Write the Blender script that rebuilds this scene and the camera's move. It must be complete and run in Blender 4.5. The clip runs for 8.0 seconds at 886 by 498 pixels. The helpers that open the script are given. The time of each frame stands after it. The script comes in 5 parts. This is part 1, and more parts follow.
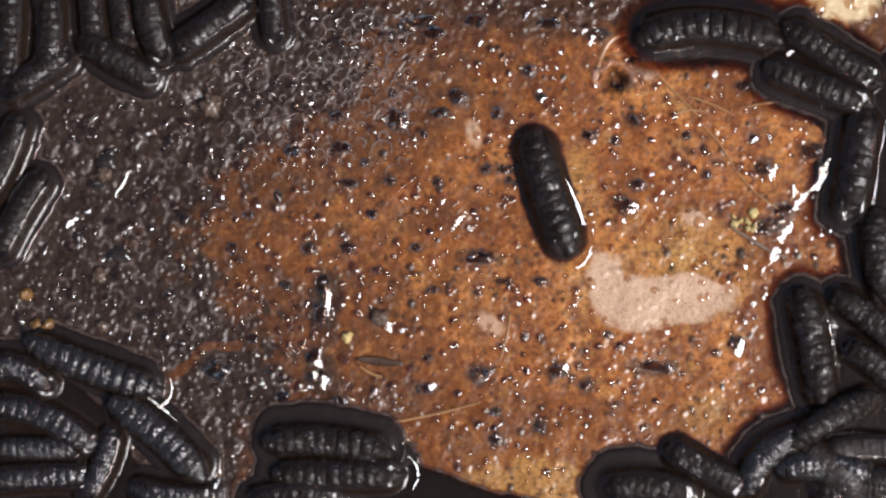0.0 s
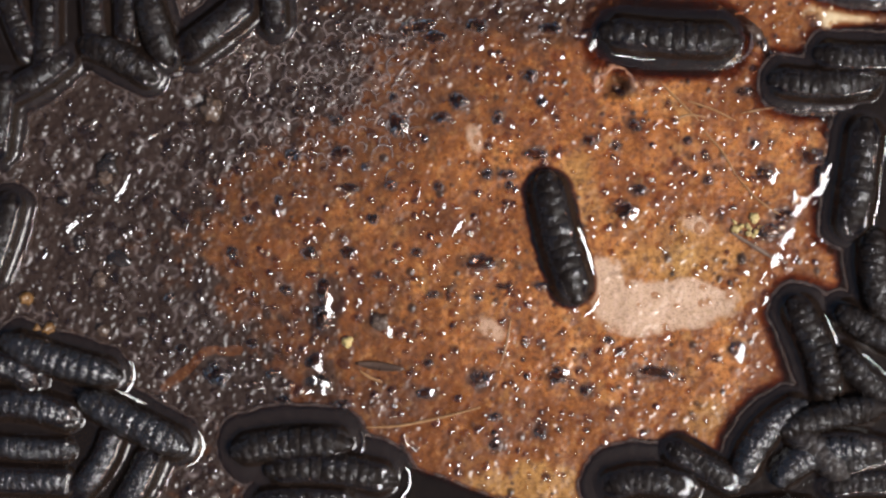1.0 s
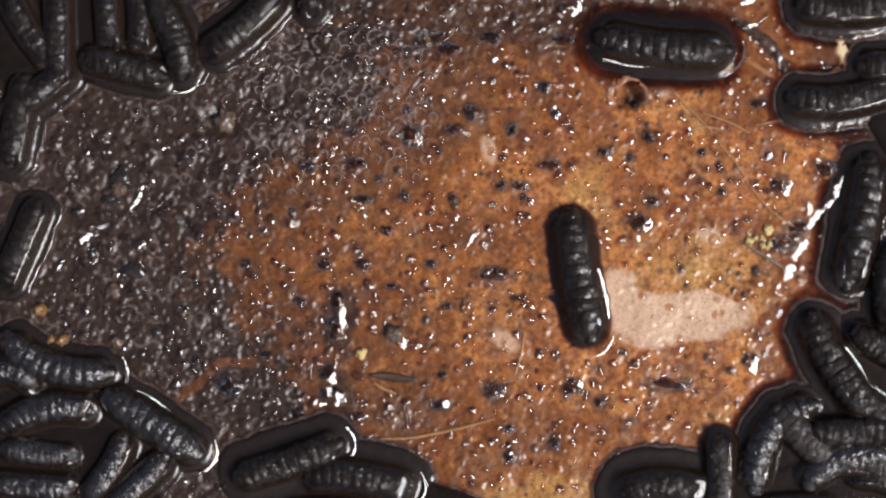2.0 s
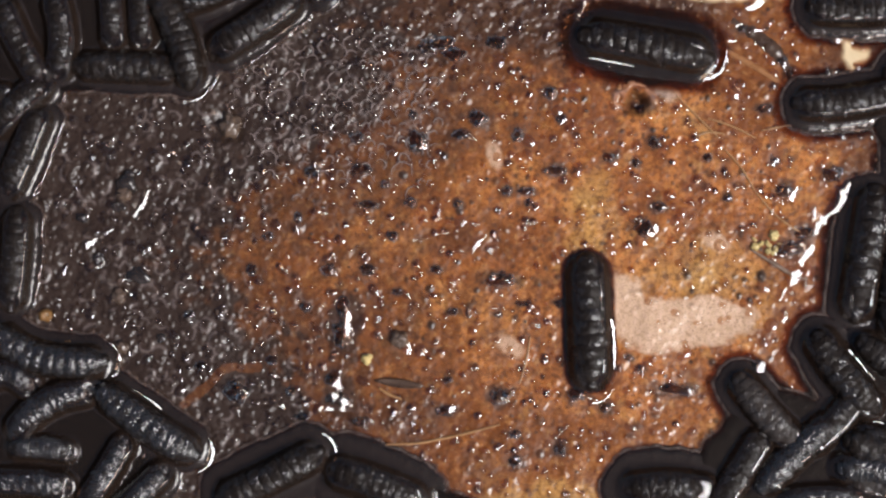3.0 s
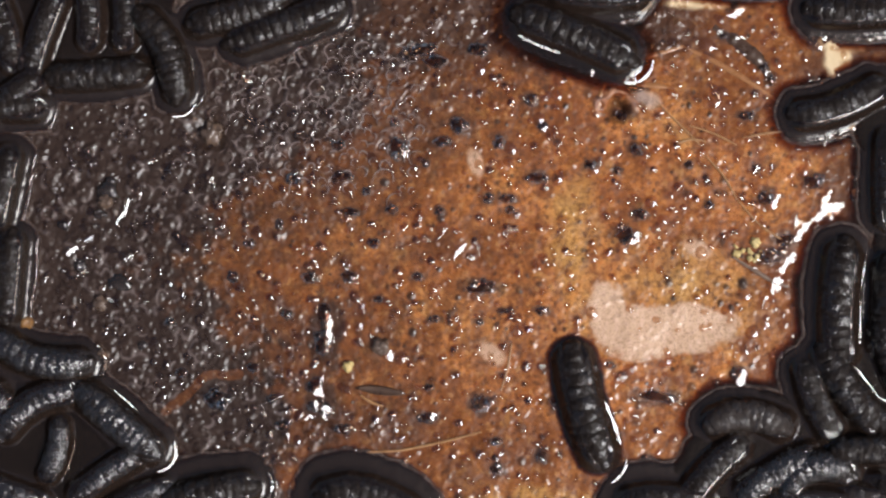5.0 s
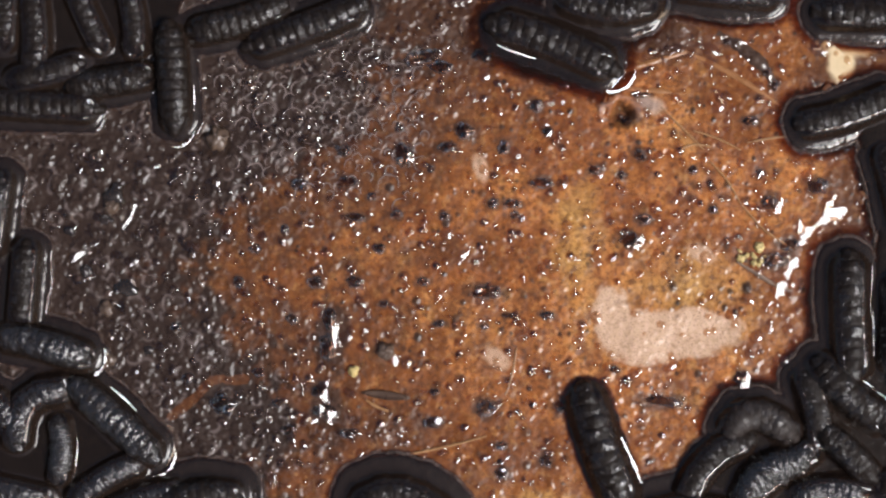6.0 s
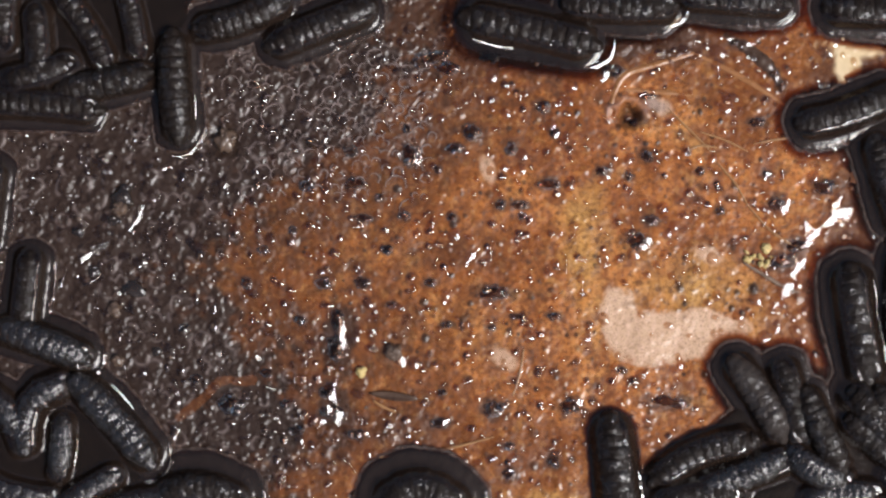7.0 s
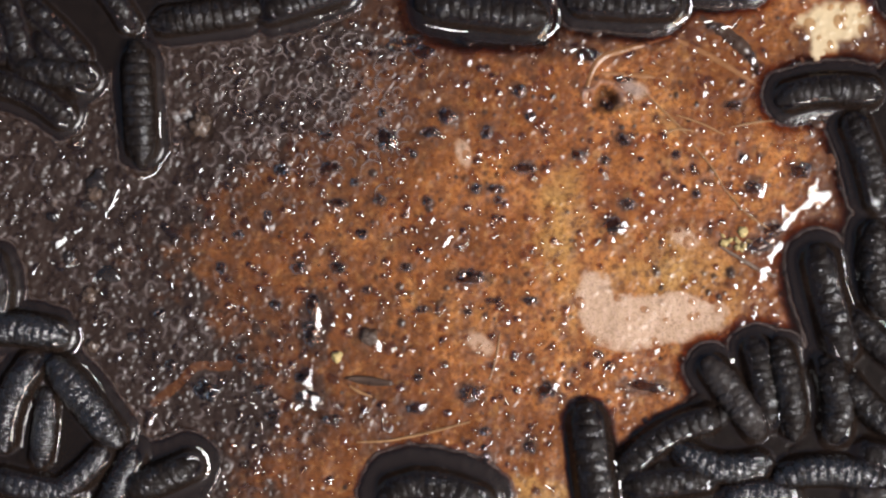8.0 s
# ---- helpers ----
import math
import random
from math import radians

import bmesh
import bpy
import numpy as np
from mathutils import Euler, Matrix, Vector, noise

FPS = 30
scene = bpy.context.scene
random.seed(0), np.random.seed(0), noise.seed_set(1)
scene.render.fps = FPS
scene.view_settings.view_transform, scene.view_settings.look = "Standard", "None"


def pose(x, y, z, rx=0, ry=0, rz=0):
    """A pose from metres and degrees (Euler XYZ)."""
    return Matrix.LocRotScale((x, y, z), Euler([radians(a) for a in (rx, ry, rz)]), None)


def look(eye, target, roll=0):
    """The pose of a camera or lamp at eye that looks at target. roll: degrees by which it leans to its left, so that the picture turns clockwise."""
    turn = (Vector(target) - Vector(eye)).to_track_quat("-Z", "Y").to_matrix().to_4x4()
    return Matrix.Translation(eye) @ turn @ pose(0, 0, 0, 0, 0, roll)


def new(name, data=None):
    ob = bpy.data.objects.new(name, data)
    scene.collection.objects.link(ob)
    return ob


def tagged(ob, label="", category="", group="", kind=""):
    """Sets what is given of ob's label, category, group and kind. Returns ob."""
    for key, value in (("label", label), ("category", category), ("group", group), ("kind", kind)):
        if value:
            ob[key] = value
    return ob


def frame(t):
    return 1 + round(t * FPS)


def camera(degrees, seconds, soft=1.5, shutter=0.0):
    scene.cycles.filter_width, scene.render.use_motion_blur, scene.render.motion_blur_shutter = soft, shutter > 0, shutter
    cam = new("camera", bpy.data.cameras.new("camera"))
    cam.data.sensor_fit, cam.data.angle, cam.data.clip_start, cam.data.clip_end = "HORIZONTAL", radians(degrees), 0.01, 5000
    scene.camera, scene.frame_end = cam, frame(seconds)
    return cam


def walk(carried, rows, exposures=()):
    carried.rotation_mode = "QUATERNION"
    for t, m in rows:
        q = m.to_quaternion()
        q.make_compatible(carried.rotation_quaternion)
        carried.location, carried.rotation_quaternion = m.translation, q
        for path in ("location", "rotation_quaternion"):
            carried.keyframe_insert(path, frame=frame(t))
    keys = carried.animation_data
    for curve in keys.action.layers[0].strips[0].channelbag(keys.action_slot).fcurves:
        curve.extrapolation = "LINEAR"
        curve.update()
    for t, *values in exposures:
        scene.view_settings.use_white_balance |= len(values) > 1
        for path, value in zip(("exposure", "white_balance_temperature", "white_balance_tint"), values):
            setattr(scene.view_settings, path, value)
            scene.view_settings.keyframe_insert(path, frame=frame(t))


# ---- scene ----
from mathutils.geometry import delaunay_2d_cdt

cam = camera(30, 8.0, soft=2.55)
PATH = [
    (0.0, pose(-0.000000, -0.000000, 0.14630, 0, 0, 0.000)),
    (0.5, pose(0.000061, -0.000044, 0.14619, 0, 0, 0.027)),
    (1.0, pose(-0.000056, 0.000423, 0.14619, 0, 0, 0.114)),
    (1.5, pose(-0.000690, 0.000985, 0.14620, 0, 0, 0.140)),
    (3.0, pose(-0.001783, 0.001932, 0.14610, 0, 0, 0.154)),
    (3.5, pose(-0.001316, 0.001855, 0.14598, 0, 0, 0.176)),
    (4.0, pose(-0.000559, 0.001952, 0.14596, 0, 0, 0.203)),
    (4.5, pose(-0.000119, 0.002351, 0.14596, 0, 0, 0.194)),
    (6.0, pose(-0.000584, 0.003016, 0.14652, 0, 0, 0.089)),
    (6.5, pose(-0.001392, 0.003424, 0.14679, 0, 0, 0.111)),
    (7.0, pose(-0.001243, 0.003115, 0.14683, 0, 0, 0.076)),
    (7.5, pose(0.000030, 0.002269, 0.14671, 0, 0, 0.055)),
    (8.0, pose(0.000904, 0.001728, 0.14638, 0, 0, -0.058)),
]
walk(cam, PATH, exposures=[(0.0, 0.24, 6280, 10), (8.0, 0.26, 6280, 10)])

# ---- light: bright overcast sky, the sun behind cloud low to the side ----
SUN_ELEVATION, SUN_TURN = radians(52), radians(-30)
world = bpy.data.worlds.new("world")
scene.world = world
world.use_nodes = True
sky = world.node_tree.nodes.new("ShaderNodeTexSky")
sky.sky_type, sky.sun_disc = "NISHITA", False
sky.sun_elevation, sky.sun_rotation = SUN_ELEVATION, radians(90) - SUN_TURN
sky.air_density, sky.dust_density, sky.ozone_density = 1.0, 4.0, 1.0
world.node_tree.links.new(sky.outputs[0], world.node_tree.nodes["Background"].inputs[0])
world.node_tree.nodes["Background"].inputs[1].default_value = 0.065

sun = new("sun", bpy.data.lights.new("sun", "SUN"))
sun.data.energy, sun.data.angle, sun.data.color = 3.1, radians(28), (1.0, 0.985, 0.97)
sun_way = Vector((math.cos(SUN_ELEVATION) * math.cos(SUN_TURN), math.cos(SUN_ELEVATION) * math.sin(SUN_TURN), math.sin(SUN_ELEVATION)))
sun.matrix_world = look(sun_way, (0, 0, 0))

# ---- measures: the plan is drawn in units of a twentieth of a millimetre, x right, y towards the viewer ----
U = 5e-5


def at(x, y, z=0.0):
    return Vector(((x - 784) * U, (441 - y) * U, z * U))


# ---- materials ----
def material(name):
    m = bpy.data.materials.new(name)
    m.use_nodes = True
    nodes, links = m.node_tree.nodes, m.node_tree.links
    return m, nodes, links, nodes["Principled BSDF"]


def noise_node(nodes, links, scale, detail=4, rough=0.6, vector=None):
    n = nodes.new("ShaderNodeTexNoise")
    n.inputs["Scale"].default_value, n.inputs["Detail"].default_value, n.inputs["Roughness"].default_value = scale, detail, rough
    if vector:
        links.new(vector, n.inputs["Vector"])
    return n.outputs["Fac"]


def ramp(nodes, links, fac, stops):
    r = nodes.new("ShaderNodeValToRGB")
    while len(r.color_ramp.elements) < len(stops):
        r.color_ramp.elements.new(0.5)
    for e, (p, c) in zip(r.color_ramp.elements, stops):
        e.position, e.color = p, (*c, 1) if len(c) == 3 else c
    links.new(fac, r.inputs[0])
    return r.outputs[0]


def mix(nodes, links, fac, a, b, blend="MIX"):
    n = nodes.new("ShaderNodeMix")
    n.data_type, n.blend_type = "RGBA", blend
    for socket, value in ((n.inputs[0], fac), (n.inputs[6], a), (n.inputs[7], b)):
        if isinstance(value, (tuple, float, int)):
            socket.default_value = (*value, 1) if isinstance(value, tuple) else value
        else:
            links.new(value, socket)
    return n.outputs[2]


def attribute(nodes, name):
    a = nodes.new("ShaderNodeAttribute")
    a.attribute_name = name
    return a.outputs["Fac"]


def bump(nodes, links, fac, strength, distance, normal=None):
    b = nodes.new("ShaderNodeBump")
    b.inputs["Strength"].default_value, b.inputs["Distance"].default_value = strength, distance
    links.new(fac, b.inputs["Height"])
    if normal:
        links.new(normal, b.inputs["Normal"])
    return b.outputs[0]


def rind_material():
    """Wet rotten rind: orange-brown skin, tan where it is thin, under dark slime and pale scum, whose colour also
    paints reflections round domes.
    """
    m, nodes, links, p = material("rotten rind")
    geo = nodes.new("ShaderNodeTexCoord").outputs["Object"]
    cloud = noise_node(nodes, links, 110, 6, 0.66, geo)
    blot = noise_node(nodes, links, 420, 5, 0.65, geo)
    grain = noise_node(nodes, links, 2600, 3, 0.6, geo)
    skin = ramp(nodes, links, cloud, [(0.30, (0.16, 0.043, 0.009)), (0.44, (0.32, 0.104, 0.026)), (0.55, (0.50, 0.180, 0.046)), (0.68, (0.63, 0.31, 0.10))])
    skin = mix(nodes, links, ramp(nodes, links, blot, [(0.44, (0, 0, 0)), (0.66, (0.95, 0.95, 0.95))]), skin, (0.175, 0.048, 0.012))
    stain = noise_node(nodes, links, 210, 4, 0.7, geo)
    skin = mix(nodes, links, ramp(nodes, links, stain, [(0.50, (0, 0, 0)), (0.62, (0.55, 0.55, 0.55))]), skin, (0.20, 0.062, 0.018))
    skin = mix(nodes, links, attribute(nodes, "pale"), skin, (0.58, 0.31, 0.085))
    skin = mix(nodes, links, attribute(nodes, "red"), skin, (0.17, 0.052, 0.011))
    skin = mix(nodes, links, ramp(nodes, links, grain, [(0.32, (0.3, 0.3, 0.3)), (0.56, (1, 1, 1))]), (0.11, 0.034, 0.010), skin)
    fleck = noise_node(nodes, links, 1150, 3, 0.65, geo)
    skin = mix(nodes, links, ramp(nodes, links, fleck, [(0.54, (0, 0, 0)), (0.66, (0.75, 0.75, 0.75))]), skin, (0.10, 0.036, 0.014))
    skin = mix(nodes, links, ramp(nodes, links, fleck, [(0.34, (0.3, 0.3, 0.3)), (0.44, (0, 0, 0))]), skin, (0.58, 0.29, 0.10))
    flesh = ramp(nodes, links, grain, [(0.26, (0.42, 0.26, 0.15)), (0.36, (0.56, 0.36, 0.22)), (0.7, (0.63, 0.405, 0.285))])
    speck = noise_node(nodes, links, 7000, 2, 0.5, geo)
    flesh = mix(nodes, links, ramp(nodes, links, speck, [(0.36, (0.8, 0.8, 0.8)), (0.44, (0, 0, 0))]), flesh, (0.26, 0.14, 0.075))
    skin = mix(nodes, links, attribute(nodes, "bare"), skin, flesh)
    slime = mix(nodes, links, blot, (0.012, 0.0066, 0.0043), (0.056, 0.0325, 0.0225))
    skin = mix(nodes, links, attribute(nodes, "cream"), skin, mix(nodes, links, cloud, (0.66, 0.44, 0.20), (0.90, 0.76, 0.52)))
    own = mix(nodes, links, attribute(nodes, "slime"), skin, slime)
    links.new(mix(nodes, links, attribute(nodes, "scum"), own, (0.235, 0.18, 0.165)), p.inputs["Base Color"])
    links.new(mix(nodes, links, attribute(nodes, "scum"), ramp(nodes, links, blot, [(0.3, (0.20,) * 3), (0.7, (0.42,) * 3)]), (0.6, 0.6, 0.6)), p.inputs["Roughness"])
    p.inputs["IOR"].default_value, p.inputs["Coat IOR"].default_value = 1.33, 1.4
    links.new(mix(nodes, links, attribute(nodes, "bare"), mix(nodes, links, attribute(nodes, "scum"), mix(nodes, links, attribute(nodes, "slime"), (0.65, 0.65, 0.65), (0.42, 0.42, 0.42)), (0.1, 0.1, 0.1)), (0.12, 0.12, 0.12)), p.inputs["Coat Weight"])
    p.inputs["Coat Roughness"].default_value = 0.03
    froth = nodes.new("ShaderNodeTexVoronoi")
    froth.feature, froth.inputs["Scale"].default_value, froth.inputs["Smoothness"].default_value = "SMOOTH_F1", 1900, 0.3
    links.new(geo, froth.inputs["Vector"])
    curd = mix(nodes, links, attribute(nodes, "slime"), (0.0, 0.0, 0.0), mix(nodes, links, ramp(nodes, links, noise_node(nodes, links, 600, 3, 0.6, geo), [(0.44, (0, 0, 0)), (0.60, (1, 1, 1))]), (0.0, 0.0, 0.0), ramp(nodes, links, froth.outputs["Distance"], [(0.12, (1, 1, 1)), (0.5, (0, 0, 0))])))
    links.new(bump(nodes, links, curd, 0.7, 7e-5, bump(nodes, links, grain, 0.5, 3e-5)), p.inputs["Normal"])
    links.new(bump(nodes, links, curd, 0.9, 7e-5), p.inputs["Coat Normal"])
    return m


def gloss_material(name, dark, light, rough, scale=1500, coat=0.5, relief=3e-5):
    m, nodes, links, p = material(name)
    geo = nodes.new("ShaderNodeTexCoord").outputs["Object"]
    n = noise_node(nodes, links, scale, 4, 0.6, geo)
    links.new(mix(nodes, links, n, dark, light), p.inputs["Base Color"])
    links.new(ramp(nodes, links, n, [(0.3, (rough * 0.7,) * 3), (0.7, (rough * 1.4,) * 3)]), p.inputs["Roughness"])
    p.inputs["Coat Weight"].default_value, p.inputs["Coat Roughness"].default_value = coat, 0.05
    links.new(bump(nodes, links, n, 0.6, relief), p.inputs["Normal"])
    return m


def pool_material(name, tint, body, most, gloss=0.055, rough=0.035, unit=1.0, patchy=False):
    """Standing liquid that closes up with its depth: clear and amber where thin, dark where deep, with a wet gloss on top."""
    m, nodes, links, p = material(name)
    geo = nodes.new("ShaderNodeTexCoord").outputs["Object"]
    depth = attribute(nodes, "depth")
    clear = nodes.new("ShaderNodeBsdfTransparent")
    links.new(mix(nodes, links, ramp(nodes, links, depth, [(0.0, (0, 0, 0)), (0.45, (1, 1, 1))]), (1.0, 1.0, 1.0), tint), clear.inputs[0])
    murk = noise_node(nodes, links, 2.2 * unit, 3, 0.6, geo)
    links.new(mix(nodes, links, murk, tuple(0.6 * c for c in body), tuple(1.4 * c for c in body)), p.inputs["Base Color"])
    p.inputs["Roughness"].default_value, p.inputs["Specular IOR Level"].default_value = 0.5, 0.0
    swell = bump(nodes, links, noise_node(nodes, links, 2.4 * unit, 3, 0.6, geo), 0.25, 2.2e-4)
    swell = bump(nodes, links, noise_node(nodes, links, 9.0 * unit, 2, 0.5, geo), 0.12, 1e-4, swell)
    share = ramp(nodes, links, depth, [(0.0, (0, 0, 0)), (0.5, (most * 0.45,) * 3), (1.0, (most,) * 3)])
    if patchy:
        share = mix(nodes, links, ramp(nodes, links, noise_node(nodes, links, 1.6 * unit, 3, 0.6, geo), [(0.38, (0.15,) * 3), (0.62, (1, 1, 1))]), (0.0, 0.0, 0.0), share)
    murky, wet, shine = (nodes.new(k) for k in ("ShaderNodeMixShader", "ShaderNodeMixShader", "ShaderNodeBsdfGlossy"))
    shine.inputs["Roughness"].default_value = rough
    links.new(swell, shine.inputs["Normal"])
    links.new(ramp(nodes, links, depth, [(0.0, (0, 0, 0)), (0.12, (gloss,) * 3)]), wet.inputs[0])
    for a, b in ((share, murky.inputs[0]), (clear.outputs[0], murky.inputs[1]), (p.outputs[0], murky.inputs[2]), (murky.outputs[0], wet.inputs[1]), (shine.outputs[0], wet.inputs[2]), (wet.outputs[0], nodes["Material Output"].inputs[0])):
        links.new(a, b)
    return m


def water_material(name, tint, rough):
    m, nodes, links, p = material(name)
    p.inputs["Base Color"].default_value = (*tint, 1)
    p.inputs["Roughness"].default_value, p.inputs["IOR"].default_value = rough, 1.45
    p.inputs["Transmission Weight"].default_value = 1.0
    n = noise_node(nodes, links, 900, 3, 0.5, nodes.new("ShaderNodeTexCoord").outputs["Object"])
    links.new(bump(nodes, links, n, 0.25, 3e-5), p.inputs["Normal"])
    return m


def cuticle_material(name, dark, light, dry=0.44, gloss=1.6):
    """Leathery black skin: pitted and wrinkled, patchily wet. Sizes are in half widths of the body."""
    m, nodes, links, p = material(name)
    geo = nodes.new("ShaderNodeTexCoord").outputs["Object"]
    info = nodes.new("ShaderNodeObjectInfo").outputs["Random"]
    shift = nodes.new("ShaderNodeVectorMath")
    shift.operation = "ADD"
    links.new(geo, shift.inputs[0])
    links.new(info, shift.inputs[1])
    coarse = noise_node(nodes, links, 3.2, 4, 0.65, shift.outputs[0])
    fine = noise_node(nodes, links, 13.0, 3, 0.65, shift.outputs[0])
    patchy = noise_node(nodes, links, 1.9, 3, 0.6, shift.outputs[0])
    links.new(mix(nodes, links, coarse, dark, light), p.inputs["Base Color"])
    links.new(ramp(nodes, links, coarse, [(0.35, (0.28,) * 3), (0.62, (0.5,) * 3)]), p.inputs["Roughness"])
    p.inputs["IOR"].default_value = 1.36
    wrinkled = bump(nodes, links, coarse, 0.8, 2.6e-4)
    links.new(bump(nodes, links, fine, 0.6, 7e-5, wrinkled), p.inputs["Normal"])
    pits = noise_node(nodes, links, 5.5, 2, 0.5, shift.outputs[0])
    drops = nodes.new("ShaderNodeTexVoronoi")
    drops.feature, drops.inputs["Scale"].default_value = "SMOOTH_F1", 3.4
    links.new(shift.outputs[0], drops.inputs["Vector"])
    wet = bump(nodes, links, drops.outputs["Distance"], 0.6, 1.8e-4, bump(nodes, links, pits, 0.9, 1.6e-4))
    links.new(bump(nodes, links, fine, 0.12, 6e-5, wet), p.inputs["Coat Normal"])
    p.inputs["Specular IOR Level"].default_value = 0.16
    links.new(ramp(nodes, links, patchy, [(dry, (0.12,) * 3), (dry + 0.14, (1.0,) * 3)]), p.inputs["Coat Weight"])
    p.inputs["Coat Roughness"].default_value, p.inputs["Coat IOR"].default_value = 0.03, gloss
    return m


def bead_material(name, tint, share=0.06):
    """A thin dome of water: clear and faintly brown, with a faint mirror gloss."""
    m, nodes, links, p = material(name)
    nodes.remove(p)
    clear, gloss, s = (nodes.new(k) for k in ("ShaderNodeBsdfTransparent", "ShaderNodeBsdfGlossy", "ShaderNodeMixShader"))
    clear.inputs[0].default_value = (*tint, 1)
    gloss.inputs["Roughness"].default_value, s.inputs[0].default_value = 0.03, share
    for a, b in ((clear.outputs[0], s.inputs[1]), (gloss.outputs[0], s.inputs[2]), (s.outputs[0], nodes["Material Output"].inputs[0])):
        links.new(a, b)
    return m


RIND = rind_material()
CUTICLE = cuticle_material("black wet cuticle", (0.006, 0.0036, 0.0026), (0.020, 0.0128, 0.0092))
CUTICLE_WET = cuticle_material("black dripping cuticle", (0.006, 0.0038, 0.003), (0.020, 0.0135, 0.0105), 0.33, 1.8)
CUTICLE_PALE = cuticle_material("grey-brown dull cuticle", (0.014, 0.010, 0.0085), (0.052, 0.039, 0.033))
LIQUID = pool_material("dark brown liquid", (0.50, 0.25, 0.12), (0.0185, 0.0115, 0.0085), 0.94, 0.048)
# pale colour painted on liquid edges for the sky's gleam there
RIM_GLEAM = pool_material("grey-brown scum rim", (0.70, 0.55, 0.45), (0.13, 0.096, 0.081), 0.74, 0.02, 0.2, patchy=True)
AMBER = pool_material("thin amber liquid", (0.58, 0.34, 0.19), (0.030, 0.014, 0.008), 0.30, 0.02)
POOL = pool_material("deep brown liquid", (0.50, 0.25, 0.12), (0.012, 0.0078, 0.0058), 0.94, 0.022, 0.035, 500)
POOL_RIM = pool_material("grey scum at a pool's edge", (0.70, 0.55, 0.45), (0.14, 0.105, 0.088), 0.8, 0.02, 0.2, 500, True)
BEAD = bead_material("clear brownish water", (0.84, 0.73, 0.62), 0.078)
BEAD_DARK = bead_material("dark brown water", (0.72, 0.62, 0.54), 0.072)
CLOT = water_material("dark wet slime", (0.34, 0.18, 0.10), 0.03)
# glossier than water: made for banks shaped to glint
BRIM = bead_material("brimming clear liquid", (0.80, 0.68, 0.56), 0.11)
WATER = bead_material("standing water", (0.90, 0.84, 0.78), 0.075)
DARKBEAD = gloss_material("dark slime bead", (0.010, 0.007, 0.006), (0.035, 0.022, 0.015), 0.14, 900, 0.6)
FIBRE = gloss_material("tan plant fibre", (0.24, 0.11, 0.036), (0.43, 0.23, 0.095), 0.35, 1500, 0.3)
VEIN = gloss_material("orange-tan vein", (0.22, 0.085, 0.025), (0.38, 0.17, 0.06), 0.30, 900, 0.5)
TWIG = gloss_material("grey-brown bark", (0.10, 0.06, 0.04), (0.28, 0.19, 0.13), 0.35, 1200, 0.5)
SEED = gloss_material("brown grain", (0.05, 0.03, 0.02), (0.15, 0.095, 0.062), 0.30, 1400, 0.6)
HUSK = gloss_material("dark brown husk", (0.022, 0.011, 0.006), (0.10, 0.05, 0.024), 0.30, 700, 0.6)
AMBER_SEED = gloss_material("amber grain", (0.10, 0.045, 0.012), (0.27, 0.13, 0.034), 0.3, 1200, 0.5)
FOAM = gloss_material("grey-pink dried froth", (0.10, 0.07, 0.06), (0.26, 0.195, 0.175), 0.5, 1800, 0.1)
FLAKE = gloss_material("yellowish flake", (0.42, 0.28, 0.07), (0.75, 0.60, 0.28), 0.4, 1300, 0.3)


# ---- building helpers ----
def part(name, bm, mat, parent=None, label=""):
    me = bpy.data.meshes.new(name)
    bm.to_mesh(me)
    bm.free()
    me.materials.append(mat)
    me.shade_smooth()
    ob = new(name, me)
    ob.parent = parent
    return tagged(ob, label)


def fbm(x, y, scale, seed, octaves=4):
    """Smooth value noise on arrays."""
    total, amp, norm = np.zeros_like(x), 1.0, 0.0
    for o in range(octaves):
        rng = np.random.RandomState(seed + o)
        table = rng.rand(64, 64)
        c, si = math.cos(0.7 + 1.9 * o + seed), math.sin(0.7 + 1.9 * o + seed)
        u, v = (x * c - y * si) / scale * 2 ** o + 40.5, (x * si + y * c) / scale * 2 ** o + 40.5
        i, j = np.floor(u).astype(int), np.floor(v).astype(int)
        fu, fv = u - i, v - j
        fu, fv = fu * fu * (3 - 2 * fu), fv * fv * (3 - 2 * fv)
        a, b = table[i % 64, j % 64], table[(i + 1) % 64, j % 64]
        c, d = table[i % 64, (j + 1) % 64], table[(i + 1) % 64, (j + 1) % 64]
        total += amp * ((a * (1 - fu) + b * fu) * (1 - fv) + (c * (1 - fu) + d * fu) * fv)
        norm += amp
        amp *= 0.5
    return total / norm


def smooth(a, b, v):
    t = np.clip((v - a) / (b - a), 0, 1)
    return t * t * (3 - 2 * t)


def inside(x, y, cx, cy, rx, ry, turn=0.0):
    """1 at the middle of an ellipse, 0 at its rim and past it."""
    c, s = math.cos(turn), math.sin(turn)
    u, v = (x - cx) * c + (y - cy) * s, (y - cy) * c - (x - cx) * s
    return np.clip(1 - np.sqrt((u / rx) ** 2 + (v / ry) ** 2), 0, 1)


def along(x, y, points, r):
    """1 on a bent line, 0 at a distance r from it and past that."""
    d = np.full(x.shape, 9.9)
    for (ax, ay), (bx, by) in zip(points, points[1:]):
        f = np.clip(((x - ax) * (bx - ax) + (y - ay) * (by - ay)) / ((bx - ax) ** 2 + (by - ay) ** 2), 0, 1)
        d = np.minimum(d, np.hypot(x - ax - f * (bx - ax), y - ay - f * (by - ay)) / r)
    return np.clip(1 - d, 0, 1)


